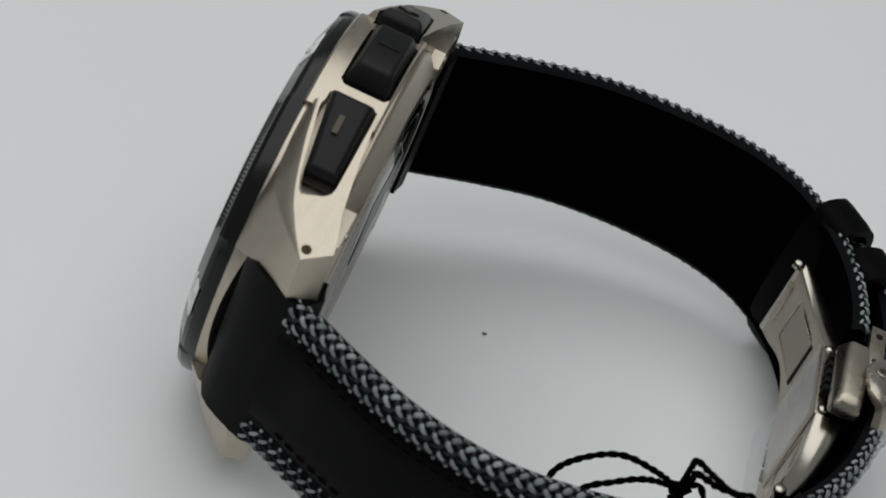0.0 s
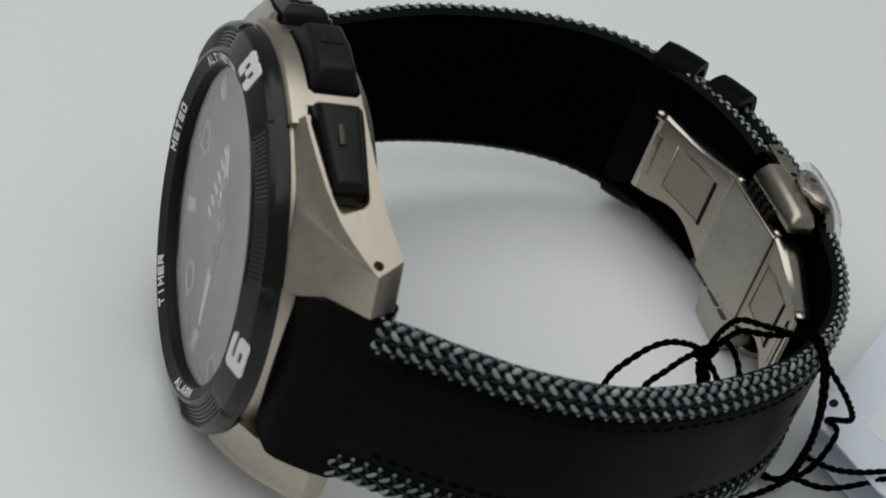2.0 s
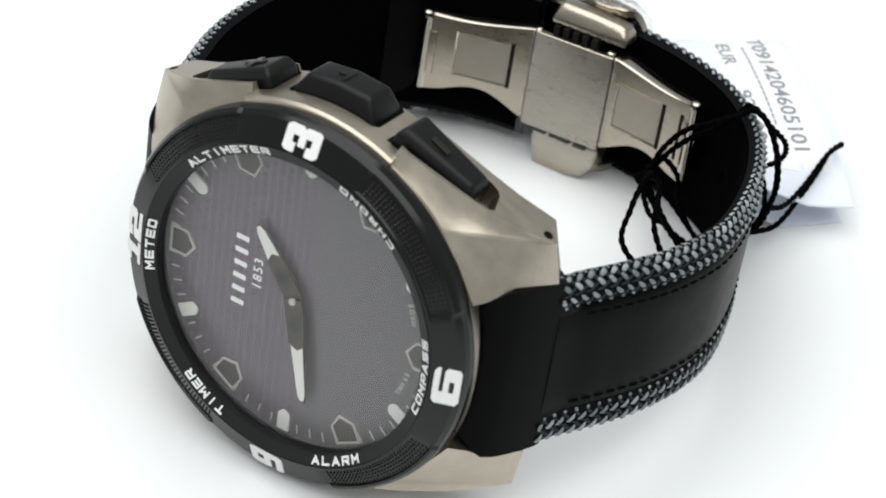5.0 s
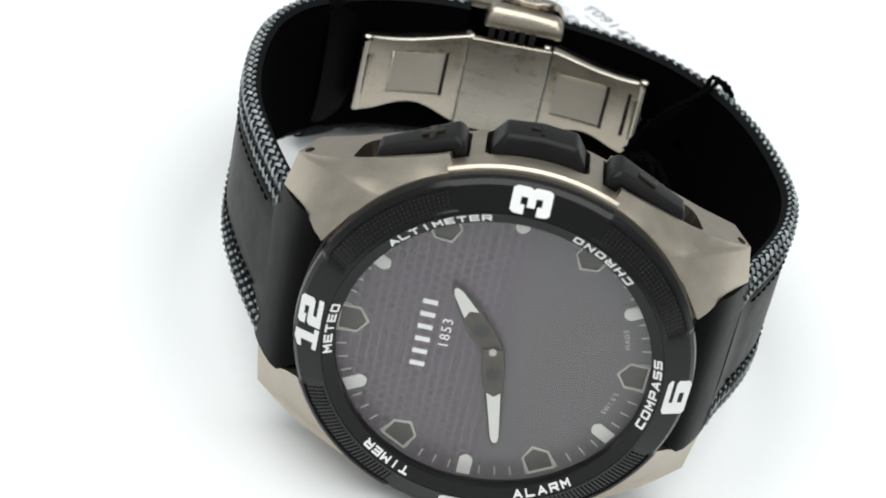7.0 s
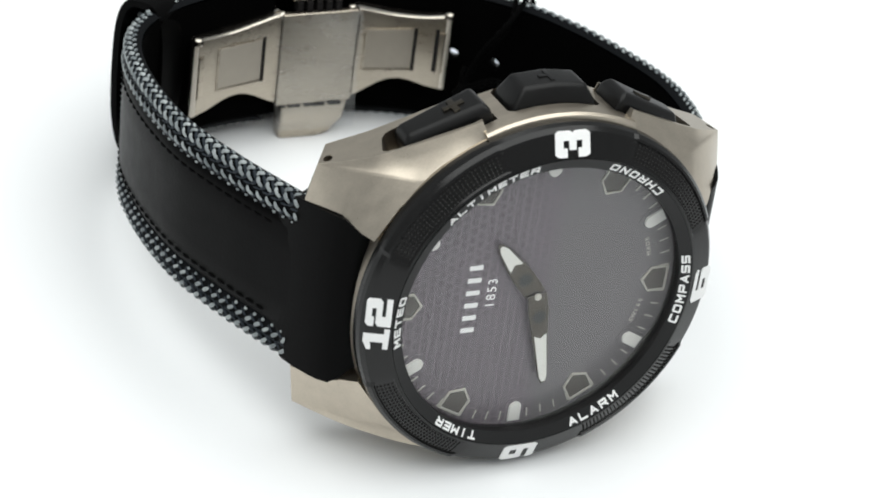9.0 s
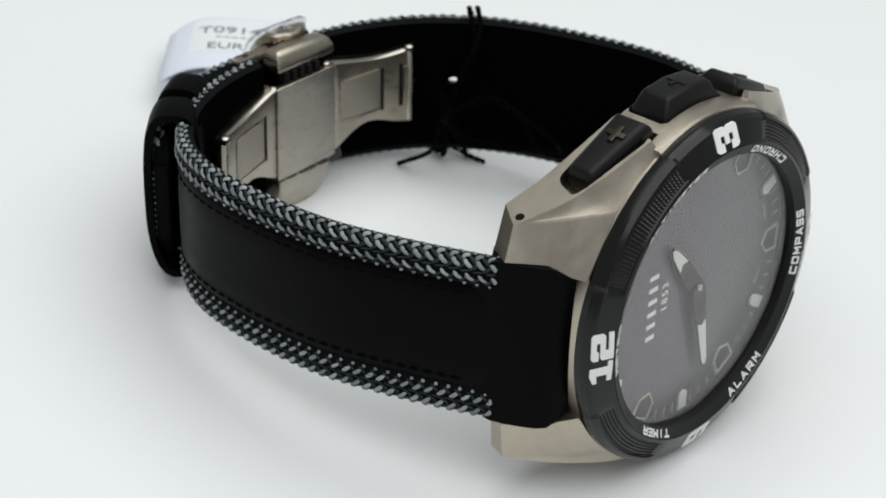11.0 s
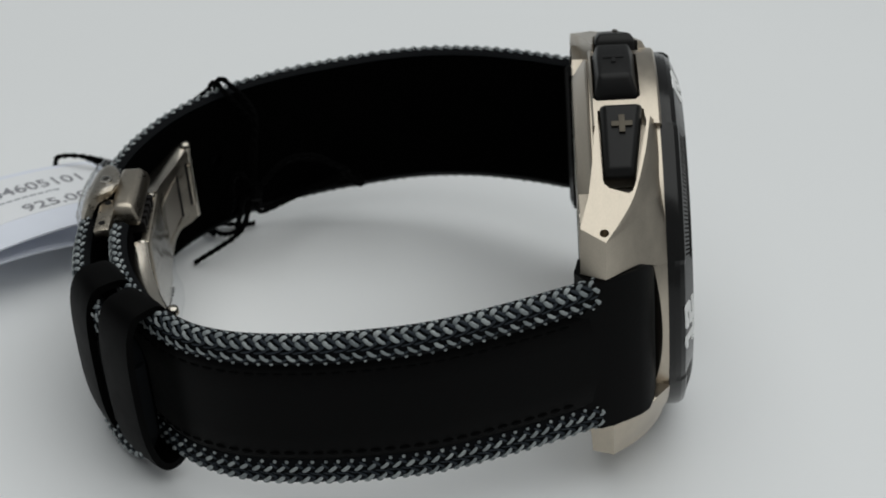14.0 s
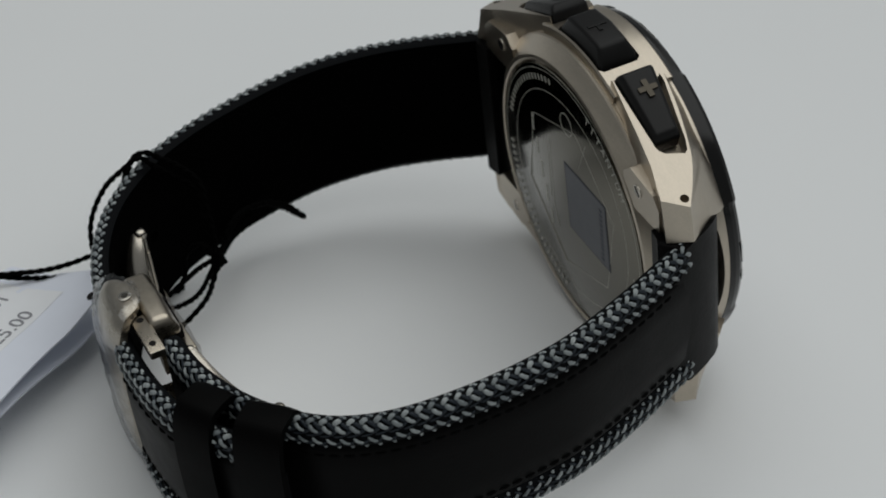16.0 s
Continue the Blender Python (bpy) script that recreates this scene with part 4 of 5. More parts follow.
def strap(pts, flip, name, label, sway, tip):
    """sway: how far the half leans up or down once clear of the case; tip: a free end with rounded corners."""
    fine = resample(spline([(x, y, sway * min(1.0, max(0.0, (y - 12) / 26))) for x, y in pts], 12), 0.4)
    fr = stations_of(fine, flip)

    def squeeze(i, z):
        left = (len(fr) - 1 - i) * 0.4
        r, cut = (6.5, 4.6) if z > 0 else (6.0, 5.2)
        if not tip or left >= r:
            return z
        return z * (1 - cut / 9.9 * (1 - math.sqrt(max(0.0, 1 - ((r - left) / r) ** 2))))

    body = [(-0.25, 6.4), (-0.25, -6.4), (-0.35, -8.3), (-0.7, -9.0), (-1.6, -8.7), (-1.9, -8.4), (-1.9, 8.9), (-1.7, 9.2), (-0.7, 9.1), (-0.35, 8.3)]
    panel = [(0.22, 6.2), (0.32, 5.9), (0.4, 3), (0.42, 0), (0.4, -3), (0.32, -5.9), (0.22, -6.2), (0.0, -6.6), (-0.6, -6.7), (-0.6, 6.7), (0.0, 6.6)]
    holder = part(name, section_sweep(fr, body, squeeze), LINING, watch, label)
    part("leather_panel", section_sweep(fr, panel, squeeze), LEATHER, holder, "smooth black leather panel")
    for sg in (1, -1):
        arc = [(o, sg * (6.5 + (z - 6.5) * 1.06)) for o, z in (BAND if sg > 0 else BAND_LOW)]
        core = [[p + n * (o - 0.16 * (1 if i < 5 else 0.3)) + Vector((0, 0, squeeze(k, z - sg * 0.12))) for i, (o, z) in enumerate(arc)] for k, (p, t, n) in enumerate(fr)]
        edge = part("woven_edge", loft(core, False, False), YARN_BLACK, holder, "black and grey braided cord edging")
        tagged(part("yarn", braid_bits(fr, sg, arc, flip, BRAID_ROWS, squeeze), YARN_GREY, edge, "short grey strands in a herringbone braid", sharp=60), kind="stuff")
        tagged(part("dark_yarn", braid_bits(fr, sg, arc, flip, NAVY_ROWS, squeeze), YARN_NAVY, edge, "dark navy strands between the grey ones", sharp=60), kind="stuff")
        line = [p + n * 0.3 + Vector((0, 0, sg * 5.5)) for p, t, n in fr[9:-16 if tip else -2]]
        stitch = []
        for i in range(0, len(line) - 4, 4):
            stitch.append(tube([line[i] - fr[i][2] * 0.1, line[i + 1] + fr[i][2] * 0.12, line[i + 2] + fr[i][2] * 0.13, line[i + 3] - fr[i][2] * 0.02], 0.15, 5))
        tagged(part("stitching", join(*stitch), THREAD, holder, "row of black stitches"), kind="stuff")
    if tip:
        p, t, n = fr[-1]
        at = lambda o, z, d=0.0: p + n * o + t * d + Vector((0, 0, z))
        edge = part("woven_edge", loft([[at(o, z, d) for o, d in ((0.4, 0), (0.3, 0.3), (-0.5, 0.5), (-1.4, 0.3), (-1.6, 0))] for z in (-4.8, -4.4, 0.5, 4.9, 5.3)]), YARN_BLACK, holder, "braided cord edging round the tip")
        bits = []
        for k in range(11):
            z = -4.4 + 0.85 * k
            bits.append(tube([at(0.42, z, -0.15), at(0.44, z + 0.2, 0.1), at(0.25, z + 0.35, 0.32)], 0.11, 6))
        tagged(part("yarn", join(*bits), YARN_GREY, edge, "short grey strands in a herringbone braid", sharp=60), kind="stuff")
    return holder


strap6 = strap(OUT6, 1, "strap", "long strap half of black leather with woven grey edges", -1.05, True)
strap12 = strap(OUT12, -1, "strap", "short strap half of black leather with woven grey edges", 0.4, False)


def strap_end(sx):
    """Curved black end that fills the gap between the lugs."""
    rows = [(19.6, 1.7, 7.8), (20.6, 1.78, 8.45), (21.5, 2.05, 9.35), (22.4, 2.6, 10.1), (23.3, 3.6, 10.2), (24.2, 5.1, 10.2), (25.05, 6.8, 10.2), (25.65, 8.2, 10.15), (25.85, 8.7, 9.95), (26.0, 9.05, 7.6), (26.33, 9.8, 6.6),
            (26.6, 10.9, 6.5)]
    rings = []
    for x, y, h in rows:
        back_x, back_y = min(x, 21.2) - 0.3, min(y + 6.0, 10.2)
        if y > 6:
            back_x, back_y = 22.4 + (y - 6) * 0.25, 10.4 + (y - 6) * 0.1
        if y > 8.9:
            back_x, back_y = x - 1.0, y + 0.3
        flat = [(k / 5) * h for k in range(5, -6, -1)]
        crown = [0.1 * (1 - (k / 5) ** 2) for k in range(5, -6, -1)]
        rings.append([(sx * (x + c), y, z) for z, c in zip(flat, crown)] + [(sx * back_x, back_y, -h), (sx * back_x, back_y, h)])
    return loft(rings, True, True)


for sx, holder in ((1, strap6), (-1, strap12)):
    part("strap_end", strap_end(sx), LEATHER, holder, "smooth black end piece between the lugs", sharp=50)


# ---- strap keepers ----
def keeper(centre, along, width, depth0, depth1, z0, z1):
    c, t = Vector((*centre, 0)), Vector((*along, 0)).normalized()
    n = Vector((t.y, -t.x, 0))
    if n.dot(c - Vector((0, 30, 0))) < 0:
        n = -n
    zm, hz = (z0 + z1) / 2, (z1 - z0) / 2
    om, ho = (depth0 + depth1) / 2, (depth1 - depth0) / 2
    rings = []
    for i in range(40):
        a = 2 * math.pi * i / 40
        cx, cz = math.cos(a), math.sin(a)
        sq = lambda q: math.copysign(abs(q) ** (0.6 if cz > 0 else 0.82), q)
        o, z = om + ho * sq(cx), zm + hz * sq(cz)
        o2, z2 = om + (ho - 0.9) * sq(cx), zm + (hz - 0.9) * sq(cz)
        q = [c + n * o + Vector((0, 0, z)), c + n * o2 + Vector((0, 0, z2))]
        w = t * (width / 2)
        rings.append([q[0] - w, q[0] - w * 0.55 + (q[0] - q[1]) * 0.12, q[0] + w * 0.55 + (q[0] - q[1]) * 0.12, q[0] + w, q[1] + w, q[1] - w])
    return loft(rings, True, False, True)


part("keeper", keeper((-28.1, 60.5), (0.72, 0.69), 5.4, -5.5, 1.75, -10.9, 11.4), KEEPER, strap12, "smooth black leather keeper loop", sharp=50)
part("keeper", keeper((-22.0, 65.3), (0.84, 0.54), 4.8, -5.6, 1.75, -10.8, 11.3), KEEPER, strap12, "smooth black leather keeper loop", sharp=50)


def pierce(ob, places, r):
    """Cuts round holes through a strap part."""
    for p, n in places:
        cut = solid(tube([p - n * 4, p + n * 2], r, 14))
        cut.matrix_world = ob.matrix_world
        mod = ob.modifiers.new("cut", "BOOLEAN")
        mod.operation, mod.object, mod.solver = "DIFFERENCE", cut, "EXACT"
        bpy.context.view_layer.update()
        cut.matrix_world = ob.matrix_world
        bpy.context.view_layer.update()
        me = bpy.data.meshes.new_from_object(ob.evaluated_get(bpy.context.evaluated_depsgraph_get()))
        ob.modifiers.clear()
        ob.data = me
        bpy.data.objects.remove(cut)


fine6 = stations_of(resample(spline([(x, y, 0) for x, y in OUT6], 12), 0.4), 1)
holes = []
for hx, hy in ((17.2, 61.4), (21.6, 57.5)):
    p, t, n = min(fine6, key=lambda q: (q[0] - Vector((hx, hy, 0))).length)
    holes.append((p + Vector((0, 0, -0.3)), n))
for ob in [strap6] + [c for c in strap6.children if c.name.startswith("leather_panel")]:
    pierce(ob, holes, 0.85)

# ---- folding clasp ----
def revolved_pin(base, r):
    """A domed pin head standing up along z."""
    base = Vector(base)
    rings = []
    for h, k in ((-0.4, 1.0), (0.15, 1.0), (0.38, 0.85), (0.5, 0.55), (0.55, 0.1)):
        rings.append([base + Vector((r * k * math.cos(a * math.pi / 7), r * k * math.sin(a * math.pi / 7), h)) for a in range(14)])
    return loft(rings)


clasp = part("clasp", hull([(x, y, z) for x, y in ((-8.3, 60.7), (2.6, 61.3), (2.6, 62.4), (-8.3, 61.8)) for z in (-6.2, 6.9)]), STEEL, watch,
             "brushed titanium folding clasp", bevel=0.25, segs=3, sharp=50)


def blade(x0, y0, x1, y1, bow, h0, h1, thick):
    """A curved plate, wide at the hinge and narrower at its end."""
    rings = []
    for i in range(17):
        t = i / 16
        x = x0 + (x1 - x0) * t
        y = y0 + (y1 - y0) * t - bow * 4 * t * (1 - t)
        h = h0 + (h1 - h0) * (3 * t * t - 2 * t ** 3) - 0.7 * math.sin(math.pi * t)
        low = h - 1.3 * math.sin(math.pi * min(1.0, t / 0.85)) ** 1.5
        rings.append([(x, y, 0.6 + h), (x, y, 0.6 - low), (x, y + thick, 0.6 - low), (x, y + thick, 0.6 + h)])
    return loft(rings)


for x0, y0, x1, y1, w0, w1, slits in ((2.7, 61.5, 15.4, 59.3, 0.1, 0.62, (0.62, 0.845)), (-8.4, 60.9, -21.6, 56.2, 0.2, 0.7, (0.165,))):
    plate = part("blade", blade(x0, y0, x1, y1, -0.55, 6.3, 5.4, 1.5), STEEL, clasp, "brushed titanium blade of the clasp", bevel=0.18, sharp=40)
    at = lambda t, z, d: (x0 + (x1 - x0) * t, y0 + (y1 - y0) * t + 0.55 * 4 * t * (1 - t) - d, z)
    frame_bars = []
    for t0, t1, z0, z1 in ((w0 - 0.02, w0, -2.05, 4.05), (w1, w1 + 0.02, -2.05, 4.05), (w0, w1, 3.8, 4.05), (w0, w1, -2.05, -1.8)):
        frame_bars.append(hull([at(t, z, d) for t in (t0, t1) for z in (z0, z1) for d in (-0.1, 0.1)]))
    part("window_rim", join(*frame_bars), STEEL, plate, "fine raised rim of a rectangular window", bevel=0.04)
    part("window_plate", hull([at(t, z, d) for t in (w0 + 0.005, w1 - 0.005) for z in (-1.75, 3.75) for d in (-0.2, 0.03)]), PLATE, plate, "dull engraved plate")
    part("inner_rim", join(*[hull([at(t, z, d) for t in (t0, t1) for z in (z0, z1) for d in (-0.1, 0.09)]) for t0, t1, z0, z1 in (
        (w0 + 0.07, w0 + 0.08, -1.0, 3.0), (w1 - 0.08, w1 - 0.07, -1.0, 3.0), (w0 + 0.08, w1 - 0.08, 2.85, 3.0), (w0 + 0.08, w1 - 0.08, -1.0, -0.85))]), STEEL, plate)
    for k in range(5):
        t = (w0 + w1) / 2 - 0.15 + 0.065 * k
        part("engraved_dash", hull([at(t + e, z, d) for e in (0, 0.04) for z in (0.4, 1.5) for d in (0.0, 0.06)]), STEEL, plate)
    for t in slits:
        part("slot", hull([at(t + e, z, d) for e in (0, 0.035) for z in (-2.1, 4.1) for d in (-0.2, 0.11)]), BLACK_HOLE, plate, "narrow dark slot")
    part("edge_bar", hull([at(t, z, d) for t in (0.885, 0.94) for z in (-2.4, 3.6) for d in (-0.2, 0.3)]), STEEL, plate, bevel=0.1)
    part("end_lip", tube([at(0.985, -4.6, -0.5), at(0.985, 6.0, -0.5)], 0.62, 12), POLISHED, plate, "polished rolled end", sharp=50)
    part("end_pin", revolved_pin((x1 - 0.3 * (1 if x1 > 0 else -1), y1 + (0.5 if x1 > 0 else 0.0), 6.0), 0.75), POLISHED, plate, "shiny pin head", sharp=60)
    strip = []
    for k in range(15):
        t = k / 14
        z = 6.93 - 0.9 * (3 * t * t - 2 * t ** 3) - 0.7 * math.sin(math.pi * t)
        deep = 1.7 + 1.5 * (1 - t) ** 0.7
        strip.append([at(t, z + dz, d) for dz, d in ((-0.7, -0.02), (-0.1, -0.02), (0.08, -0.25), (0.1, -deep * 0.5), (0.02, -deep + 0.2), (-0.2, -deep), (-0.7, -deep))])
    part("polished_edge", loft(strip), POLISHED, plate, "broad polished upper edge", sharp=50)

# side pushers of the clasp; the lower one meets the plate in a worn toothed seam
for z0, z1, flare in ((8.2, 11.0, 0.0), (-6.5, -12.3, 1.0)):
    g = hull([(x, y, z) for x, y0, y1, z in ((-7.0, 61.7, 65.2, z0), (3.6 - flare, 62.0, 65.4, z0), (-7.0, 61.7, 65.2, z0 * 0.7 + z1 * 0.3), (-6.4 - flare * 0.4, 62.6, 64.8, z1), (3.4 - flare * 1.2, 62.2, 65.4, z0 * 0.5 + z1 * 0.5),
                                             (2.6 - flare * 2.2, 62.8, 65.0, z1 * 0.97), (-2.0, 62.5, 65.2, z1)) for y in (y0, y1)])
    part("clasp_pusher", g, STEEL, clasp, "bevelled titanium side pusher", bevel=0.7, segs=3, sharp=30)
for i in range(8):
    x = -7.2 + 1.15 * i + 0.2 * math.sin(i * 2.3)
    part("tooth", box(x - 0.42, x + 0.4, 61.0, 62.2, -6.7, -6.3 + 0.12 * math.sin(i * 1.7)), BLACK_HOLE, clasp)
for i in range(5):
    x = -5.8 + 1.35 * i
    part("tooth", box(x - 0.38, x + 0.38, 61.4, 63.0, 6.9, 8.3), BLACK_HOLE, clasp, "dark gap of the comb")
part("hinge_pin", revolved_pin((1.8, 62.2, 6.9), 0.7), POLISHED, clasp, "short round hinge pin", sharp=60)
part("hinge_pin", revolved_pin((-8.2, 61.6, 6.6), 0.6), POLISHED, clasp, "short round hinge pin", sharp=60)


COVER_SIDE = [(69.9, 0.0, 5.2, -0.9), (69.9, 3.0, 5.2, -0.9), (69.8, 6.0, 5.1, -1.0), (69.5, 8.2, 4.9, -1.1), (69.0, 9.8, 4.6, -1.2), (68.2, 11.0, 4.2, -1.3), (67.2, 11.7, 3.7, -1.3), (66.0, 11.9, 3.1, -1.4), (65.0, 11.8, 2.2, -1.5), (64.5, 11.6, 1.2, -1.6)]


def clasp_cover(grow=0.0):
    """Shield-shaped outer plate; its upper and lower ends curl over the strap edges. Rows of y, z, half width, middle."""
    line = spline([(y, z, 0) for y, z, h, c in COVER_SIDE], 4)
    wide = spline([(h, c, 0) for y, z, h, c in COVER_SIDE], 4)
    both = [(p, w, -1) for p, w in zip(line[:0:-1], wide[:0:-1])] + [(p, w, 1) for p, w in zip(line, wide)]
    rings = []
    for i, (p, w, sg) in enumerate(both):
        a = abs(i - len(line) + 1)
        q = line[min(a + 1, len(line) - 1)] - line[max(a - 1, 0)]
        ny, nz = (q.y, -q.x) if a else (1.0, 0.0)
        k = math.hypot(ny, nz)
        ny, nz = ny / k, nz / k
        outer, inner = [], []
        for m in range(11):
            u = -1 + m / 5
            x = w.y + w.x * u
            sag = 0.026 * (x + 3) ** 2 * max(0.0, ny) + 0.5 * u ** 6
            oy, oz = p.x + ny * (grow - sag), p.y + nz * (grow - sag * 0.6)
            outer.append((x, oy, sg * oz))
            inner.append((x, oy - ny * 0.9, sg * (oz - nz * 0.9)))
        rings.append(outer if grow else outer + inner[::-1])
    return loft(rings, not grow, not grow)


cover = part("clasp_cover", clasp_cover(), STEEL, clasp, "curved titanium outer cover", sharp=45)
part("rivet", tube([(-2.0, 66.1, 11.6), (-2.0, 66.1, 12.1)], 0.78, 18), POLISHED, cover, bevel=0.12)
part("rivet_hollow", tube([(-2.0, 66.1, 11.8), (-2.0, 66.1, 12.12)], 0.42, 14), GUNMETAL, cover)
bracket = part("bracket", hull([(x, y, z) for x, y in ((-4.2, 64.7), (-4.2, 66.6), (-10.8, 64.6), (-10.8, 66.4)) for z in (9.5, 10.5)]), STEEL, clasp, "small brushed link with two bores", bevel=0.2)
for x in (-5.0, -9.3):
    part("bore", tube([(x, 65.6, 10.3), (x, 65.6, 10.53)], 0.42, 12), BLACK_HOLE, bracket)

# clear protective film still stuck on the clasp
rng = random.Random(3)
film_geo = clasp_cover(0.35)
film_geo = ([((x + 1) * 1.14 - 1 + rng.uniform(-0.2, 0.2), y + rng.uniform(-0.12, 0.22), z * 1.02 + rng.uniform(-0.15, 0.15)) for x, y, z in film_geo[0]], film_geo[1])
film = part("protective_film", film_geo, FILM, cover, "wrinkled clear plastic film")
film.visible_shadow = False
sheet = []
for i in range(9):
    sheet.append([(-8.6 + 11.6 * j / 8 + rng.uniform(-0.2, 0.2), 60.45 + 0.05 * j - (0.5 if i > 6 else 0.0) + rng.uniform(-0.12, 0.08), 6.9 - 16.5 * i / 8 + rng.uniform(-0.2, 0.2)) for j in range(9)])
film = part("protective_film", loft(sheet, False, False), FILM, clasp, "wrinkled clear plastic film", sharp=60)
film.visible_shadow = False

# ---- hang tag with its cord ----
tag = tagged(root("hang_tag"), "folded white card price tag tied on with black cord", "price tag")
TEXT_START, L_DIR, W_DIR = Vector((8.24, 94.18, 0)), Vector((0.677, -0.736, 0)), Vector((0.736, 0.677, 0))


def on_tag(a, b, h=0.0):
    """A point of the arched upper leaf, a mm along the writing and b mm above its first line."""
    z = 0.2 - 3.4 * (max(a, 0.0) / 23) ** 2 + 0.055 * min(b, 0.0) - 2.4 * max(0.0, (1.5 - a) / 6.5) ** 2
    curl = max(0.0, (a - 19) / 9) ** 1.4 * max(0.0, min(1.0, (-b - 1) / 9)) * 2.2
    return TEXT_START + L_DIR * a + W_DIR * b + Vector((0, 0, z + curl + h))


def under_tag(a, b, h=0.0):
    """The lower leaf: joined at the fold, sinking to the table on its far side."""
    top = on_tag(a, b).z
    open_up = max(0.0, min(1.0, (a + 5.5) / 5))
    p = TEXT_START + L_DIR * a + W_DIR * b
    z = top - open_up * (2.0 + 0.14 * (b + 11.5) + 0.10 * max(0.0, a - 4))
    return Vector((p.x, p.y, max(z, -22.12 + 0.16 * p.y + 0.3) + h))


def leaf(at, a1, b0, b1):
    rings = []
    for i in range(25):
        a = -5.4 + (a1 + 5.4) * i / 24
        nip = 1.6 * max(0.0, 1 - (a + 5.4) / 2.2)
        bs = [b0 + (b1 - nip - b0) * k / 8 for k in range(9)]
        rings.append([at(a, b) for b in bs] + [at(a, b, -0.22) for b in reversed(bs)])
    return loft(rings)


part("card", leaf(on_tag, 32.0, -11.8, 4.6), PAPER, tag, "upper white leaf", sharp=60)
part("card", leaf(under_tag, 30.0, -11.5, 4.6), PAPER, tag, "lower white leaf", sharp=60)
sticker_rows = [[on_tag(a, b, 0.05) for b in (-6.8, -4, -1, 1.5, 3.6)] + [on_tag(a, b, 0.01) for b in (3.6, 1.5, -1, -4, -6.8)] for a in [-1.6 + 28.6 * k / 16 for k in range(17)]]
part("label", loft(sticker_rows), STICKER, tag, "white printed sticker", sharp=60)


def tag_text(text, a, b, size, length):
    """Writing laid on the card, stretched to a length."""
    v, f = glyphs(text, size, 0.03, 0.02)
    u0, u1 = min(u for u, w, d in v), max(u for u, w, d in v)
    return [tuple(on_tag(a + (u - u0) / (u1 - u0) * length, b + w, 0.08 + d)) for u, w, d in v], f


for text, a, b, size, length in (("T0914204605101", -0.7, -1.1, 3.0, 24.2), ("EUR", 1.1, -6.0, 2.6, 5.2), ("925.00", 12.2, -6.0, 2.6, 9.6)):
    part("print", tag_text(text, a, b, size, length), INK, tag, "grey printed characters", smooth=False)
fine_print = [prism([(2.0 + 1.15 * k, -2.6), (2.9 + 1.15 * k, -2.6), (2.9 + 1.15 * k, -2.3), (2.0 + 1.15 * k, -2.3)], lambda a, b: on_tag(a, b, 0.07), lambda a, b: on_tag(a, b, 0.1)) for k in range(15)]
part("print", join(*fine_print), FAINT_INK, tag, "line of fine print as dashes", smooth=False)
for a, b in ((26.9, -11.0), (30.2, -10.2)):
    part("hole", prism([(a + 0.8 * math.cos(k * math.pi / 6), b + 0.5 * math.sin(k * math.pi / 6)) for k in range(12)], lambda u, w: on_tag(u, w, 0.02), lambda u, w: on_tag(u, w, 0.06)), BLACK_HOLE, tag, "dark cord hole")

def cord(pts):
    """A thin twisted cord along a smooth line: two strands wound round each other."""
    line = spline(pts, 14)
    length = [0.0]
    for a, b in zip(line, line[1:]):
        length.append(length[-1] + (b - a).length)
    up = Vector((0.13, 0.21, 0.97))
    got = []
    for side in (0.0, math.pi):
        path = []
        for k, p in enumerate(line):
            d = (line[min(k + 1, len(line) - 1)] - line[max(k - 1, 0)]).normalized()
            a = d.cross(up).normalized()
            b = a.cross(d)
            turn = side + length[k] * 2.6
            path.append(p + (a * math.cos(turn) + b * math.sin(turn)) * 0.14)
        got.append(tube(path, 0.25, 6))
    part("cord", join(*got), CORD, tag, "thin twisted black cord", sharp=70)


cord([(14, 51.4, -0.8), (16.2, 47.6, 2.1), (16.8, 44.1, 2.6), (17.3, 41.0, 0.7), (18.0, 38.7, -2.6), (22.0, 38.4, -5.2), (26.6, 39.4, -6.8), (28.0, 41.5, -7.6), (25.4, 46.4, -8.0), (18.5, 51, -6), (14, 51.4, -1.2)])
cord([(14, 51.4, -0.8), (17.2, 47.6, 1.5), (19.0, 44.4, 0.8), (20.4, 41.6, -1.1), (23.8, 40.2, -4.4), (27.0, 42.4, -7.8), (25.6, 47.0, -8.6), (18, 51.6, -6.4), (14.2, 51.0, -2)])
cord([(14, 51.4, -0.8), (15.6, 51.0, 3.8), (18.0, 50.6, 7.4), (20.4, 51.8, 8.9), (22.6, 53.8, 9.9), (23.8, 55.3, 10.6), (25.6, 56.6, 9.0), (27.2, 57.5, 5.3), (27.9, 58.2, 1), (27.2, 58.9, -2.8), (25.4, 60.0, -7.5),
     (23.0, 60.4, -10.6), (20.4, 58.0, -11.3), (17, 54.4, -8), (14.2, 51.8, -1.6)])
cord([(14, 51.4, -0.8), (16.0, 51.6, 3.0), (18.6, 51.2, 6.4), (20.8, 53.0, 8.0), (22.2, 55.0, 9.6), (23.0, 56.1, 10.6), (25.0, 57.4, 8.8), (27.0, 58.2, 4.6), (27.6, 58.8, -0.5), (26.4, 59.8, -6.0), (23.6, 61.4, -10.6),
     (24.4, 57.0, -12.4), (25.2, 54.2, -12.9)])
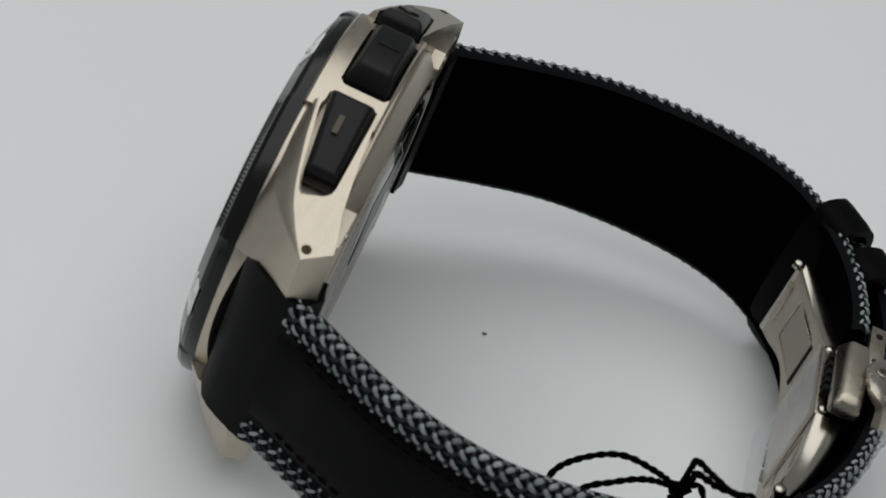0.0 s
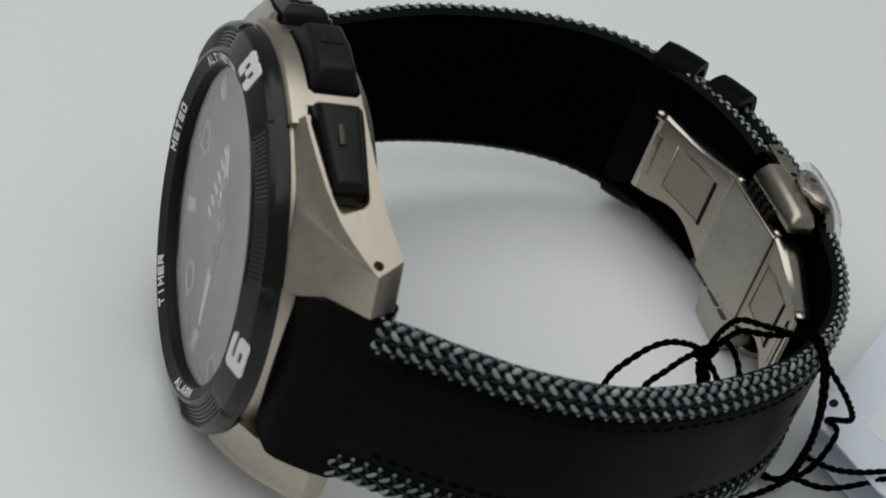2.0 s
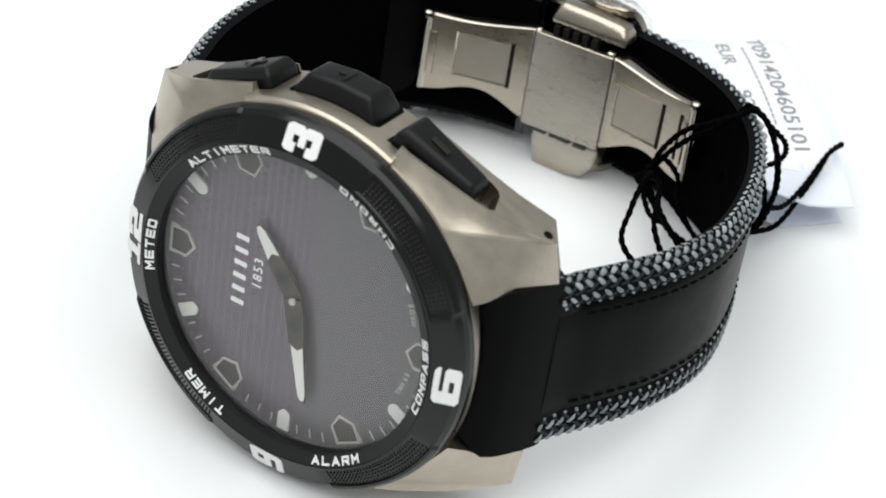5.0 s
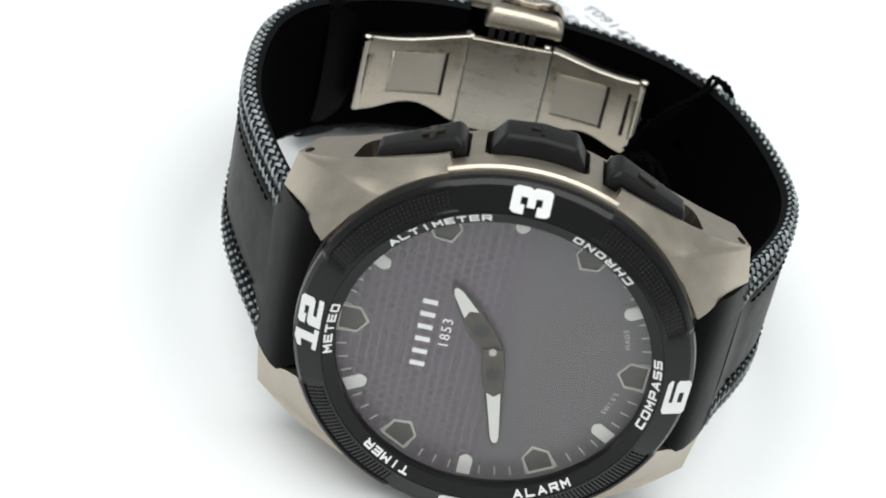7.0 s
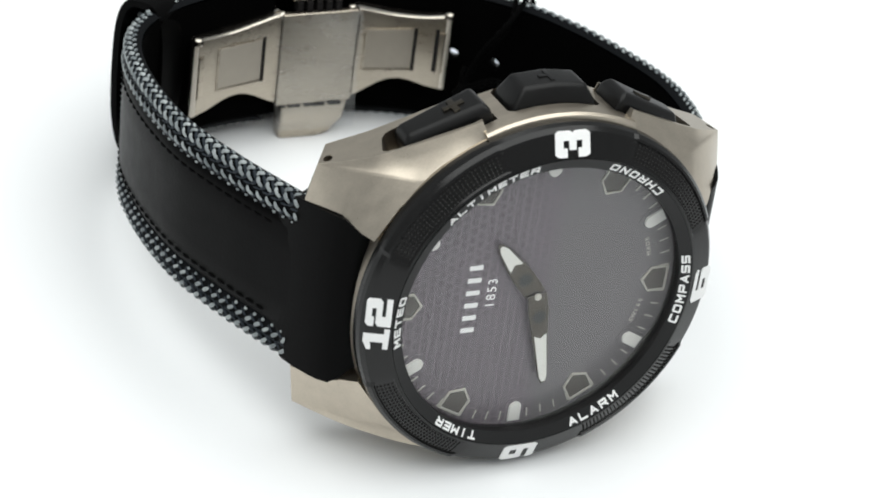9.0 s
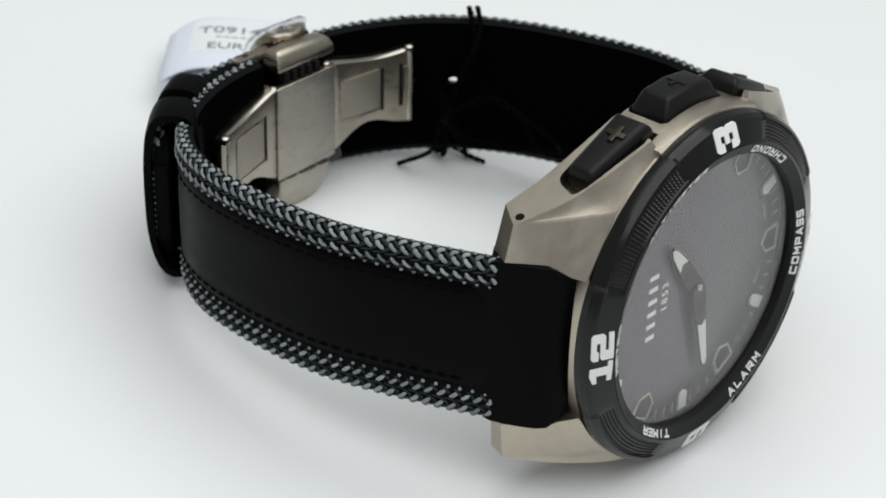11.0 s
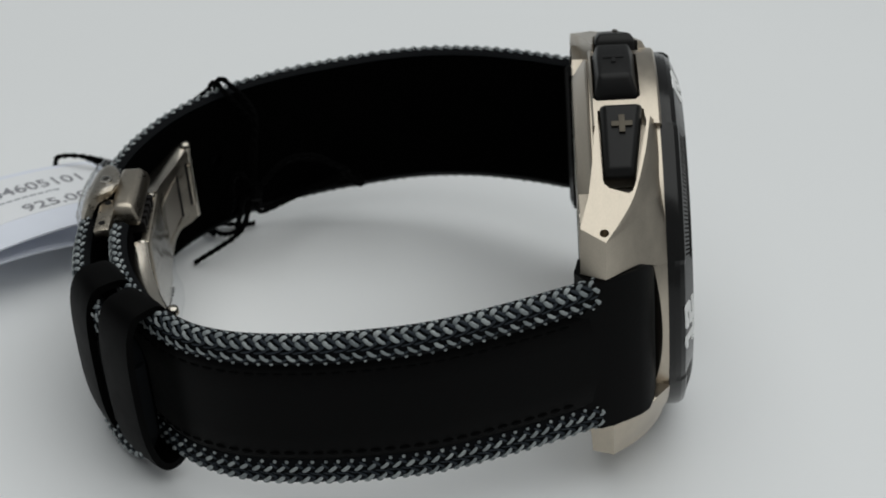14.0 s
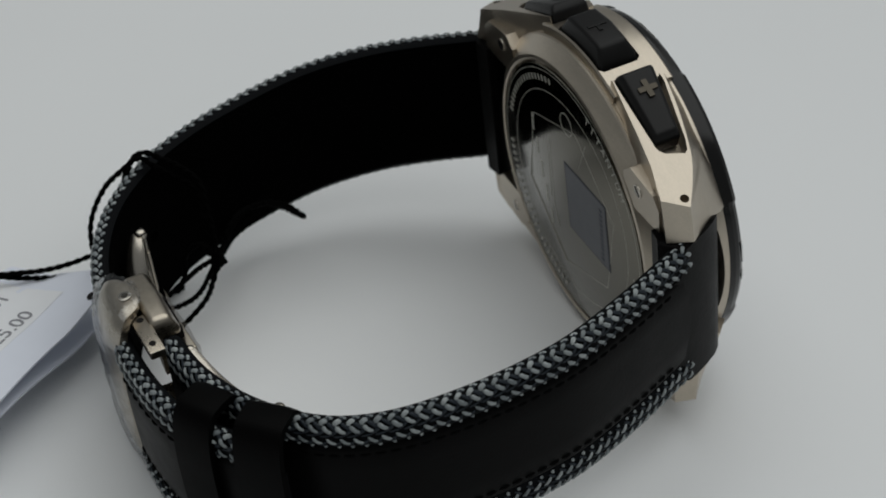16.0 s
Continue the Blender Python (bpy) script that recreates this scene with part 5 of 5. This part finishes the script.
cord([(14, 51.4, -0.8), (13.6, 52.6, -3.5), (14.4, 54.6, -7.5), (14.6, 61.0, -11.9)])
cord([(14, 51.4, -0.8), (16.4, 53.4, -3.4), (19.6, 54.6, -7.0), (22.4, 55.6, -10.2), (24.0, 56.6, -12.4)])
cord([(14, 51.4, -0.8), (14.8, 53.0, 1.4), (16.6, 54.7, -0.9), (17.4, 55.2, -4.5), (18.6, 56.4, -7.6)])
cord([(25.4, 57.6, 8.4), (26.8, 60.8, 5.2), (25.6, 63.8, 1.2), on_tag(30.2, -10.2, 0.2)])
cord([on_tag(30.2, -10.2, 0.1), (24.0, 64.4, -2.6), (25.6, 62.2, -6.2), (22.9, 61.6, -10.8), (20.5, 59.0, -11.4)])
cord([(27.2, 58.9, -2.8), (27.5, 64.1, -4.5), (27.5, 70.0, -4.3), (27.5, 76.6, -2.3), (27.8, 80.2, -2.3), (26.9, 80.8, -3.4)])
cord([(25.6, 60.0, -7.5), (27.2, 64.8, -7.5), (27.5, 72.7, -4.5), (27.5, 76.4, -2.5)])
part("knot", join(tube([(13.2, 51.2, -1.6), (14.6, 51.5, -0.2), (14.2, 52.1, 0.4)], 0.75, 8), tube([(14.8, 51.0, -1.3), (13.6, 51.8, -0.5)], 0.7, 8)), CORD, tag, "tight black knot", sharp=70)

# ---- a speck of dirt on the table ----
spot = WATCH_POSE @ (Vector((-13.66, 27.31, -17.75)) * MM)
bm = bmesh.new()
bmesh.ops.create_icosphere(bm, subdivisions=2, radius=0.0002)
for vert in bm.verts:
    vert.co.x *= 1.0 + 0.5 * noise.noise(vert.co * 4000)
    vert.co.y *= 1.7
    vert.co.z *= 0.5
me = bpy.data.meshes.new("dirt_speck")
bm.to_mesh(me)
bm.free()
me.materials.append(plain("grey_dirt", (0.16, 0.15, 0.14), 0.8, 0.0, 0.2, 6000, 0.4))
speck = new("dirt_speck", me)
speck.matrix_world = Matrix.Translation((spot.x, spot.y, 0.0001))
tagged(speck, "tiny grey speck of dirt on the white tabletop", "dirt")
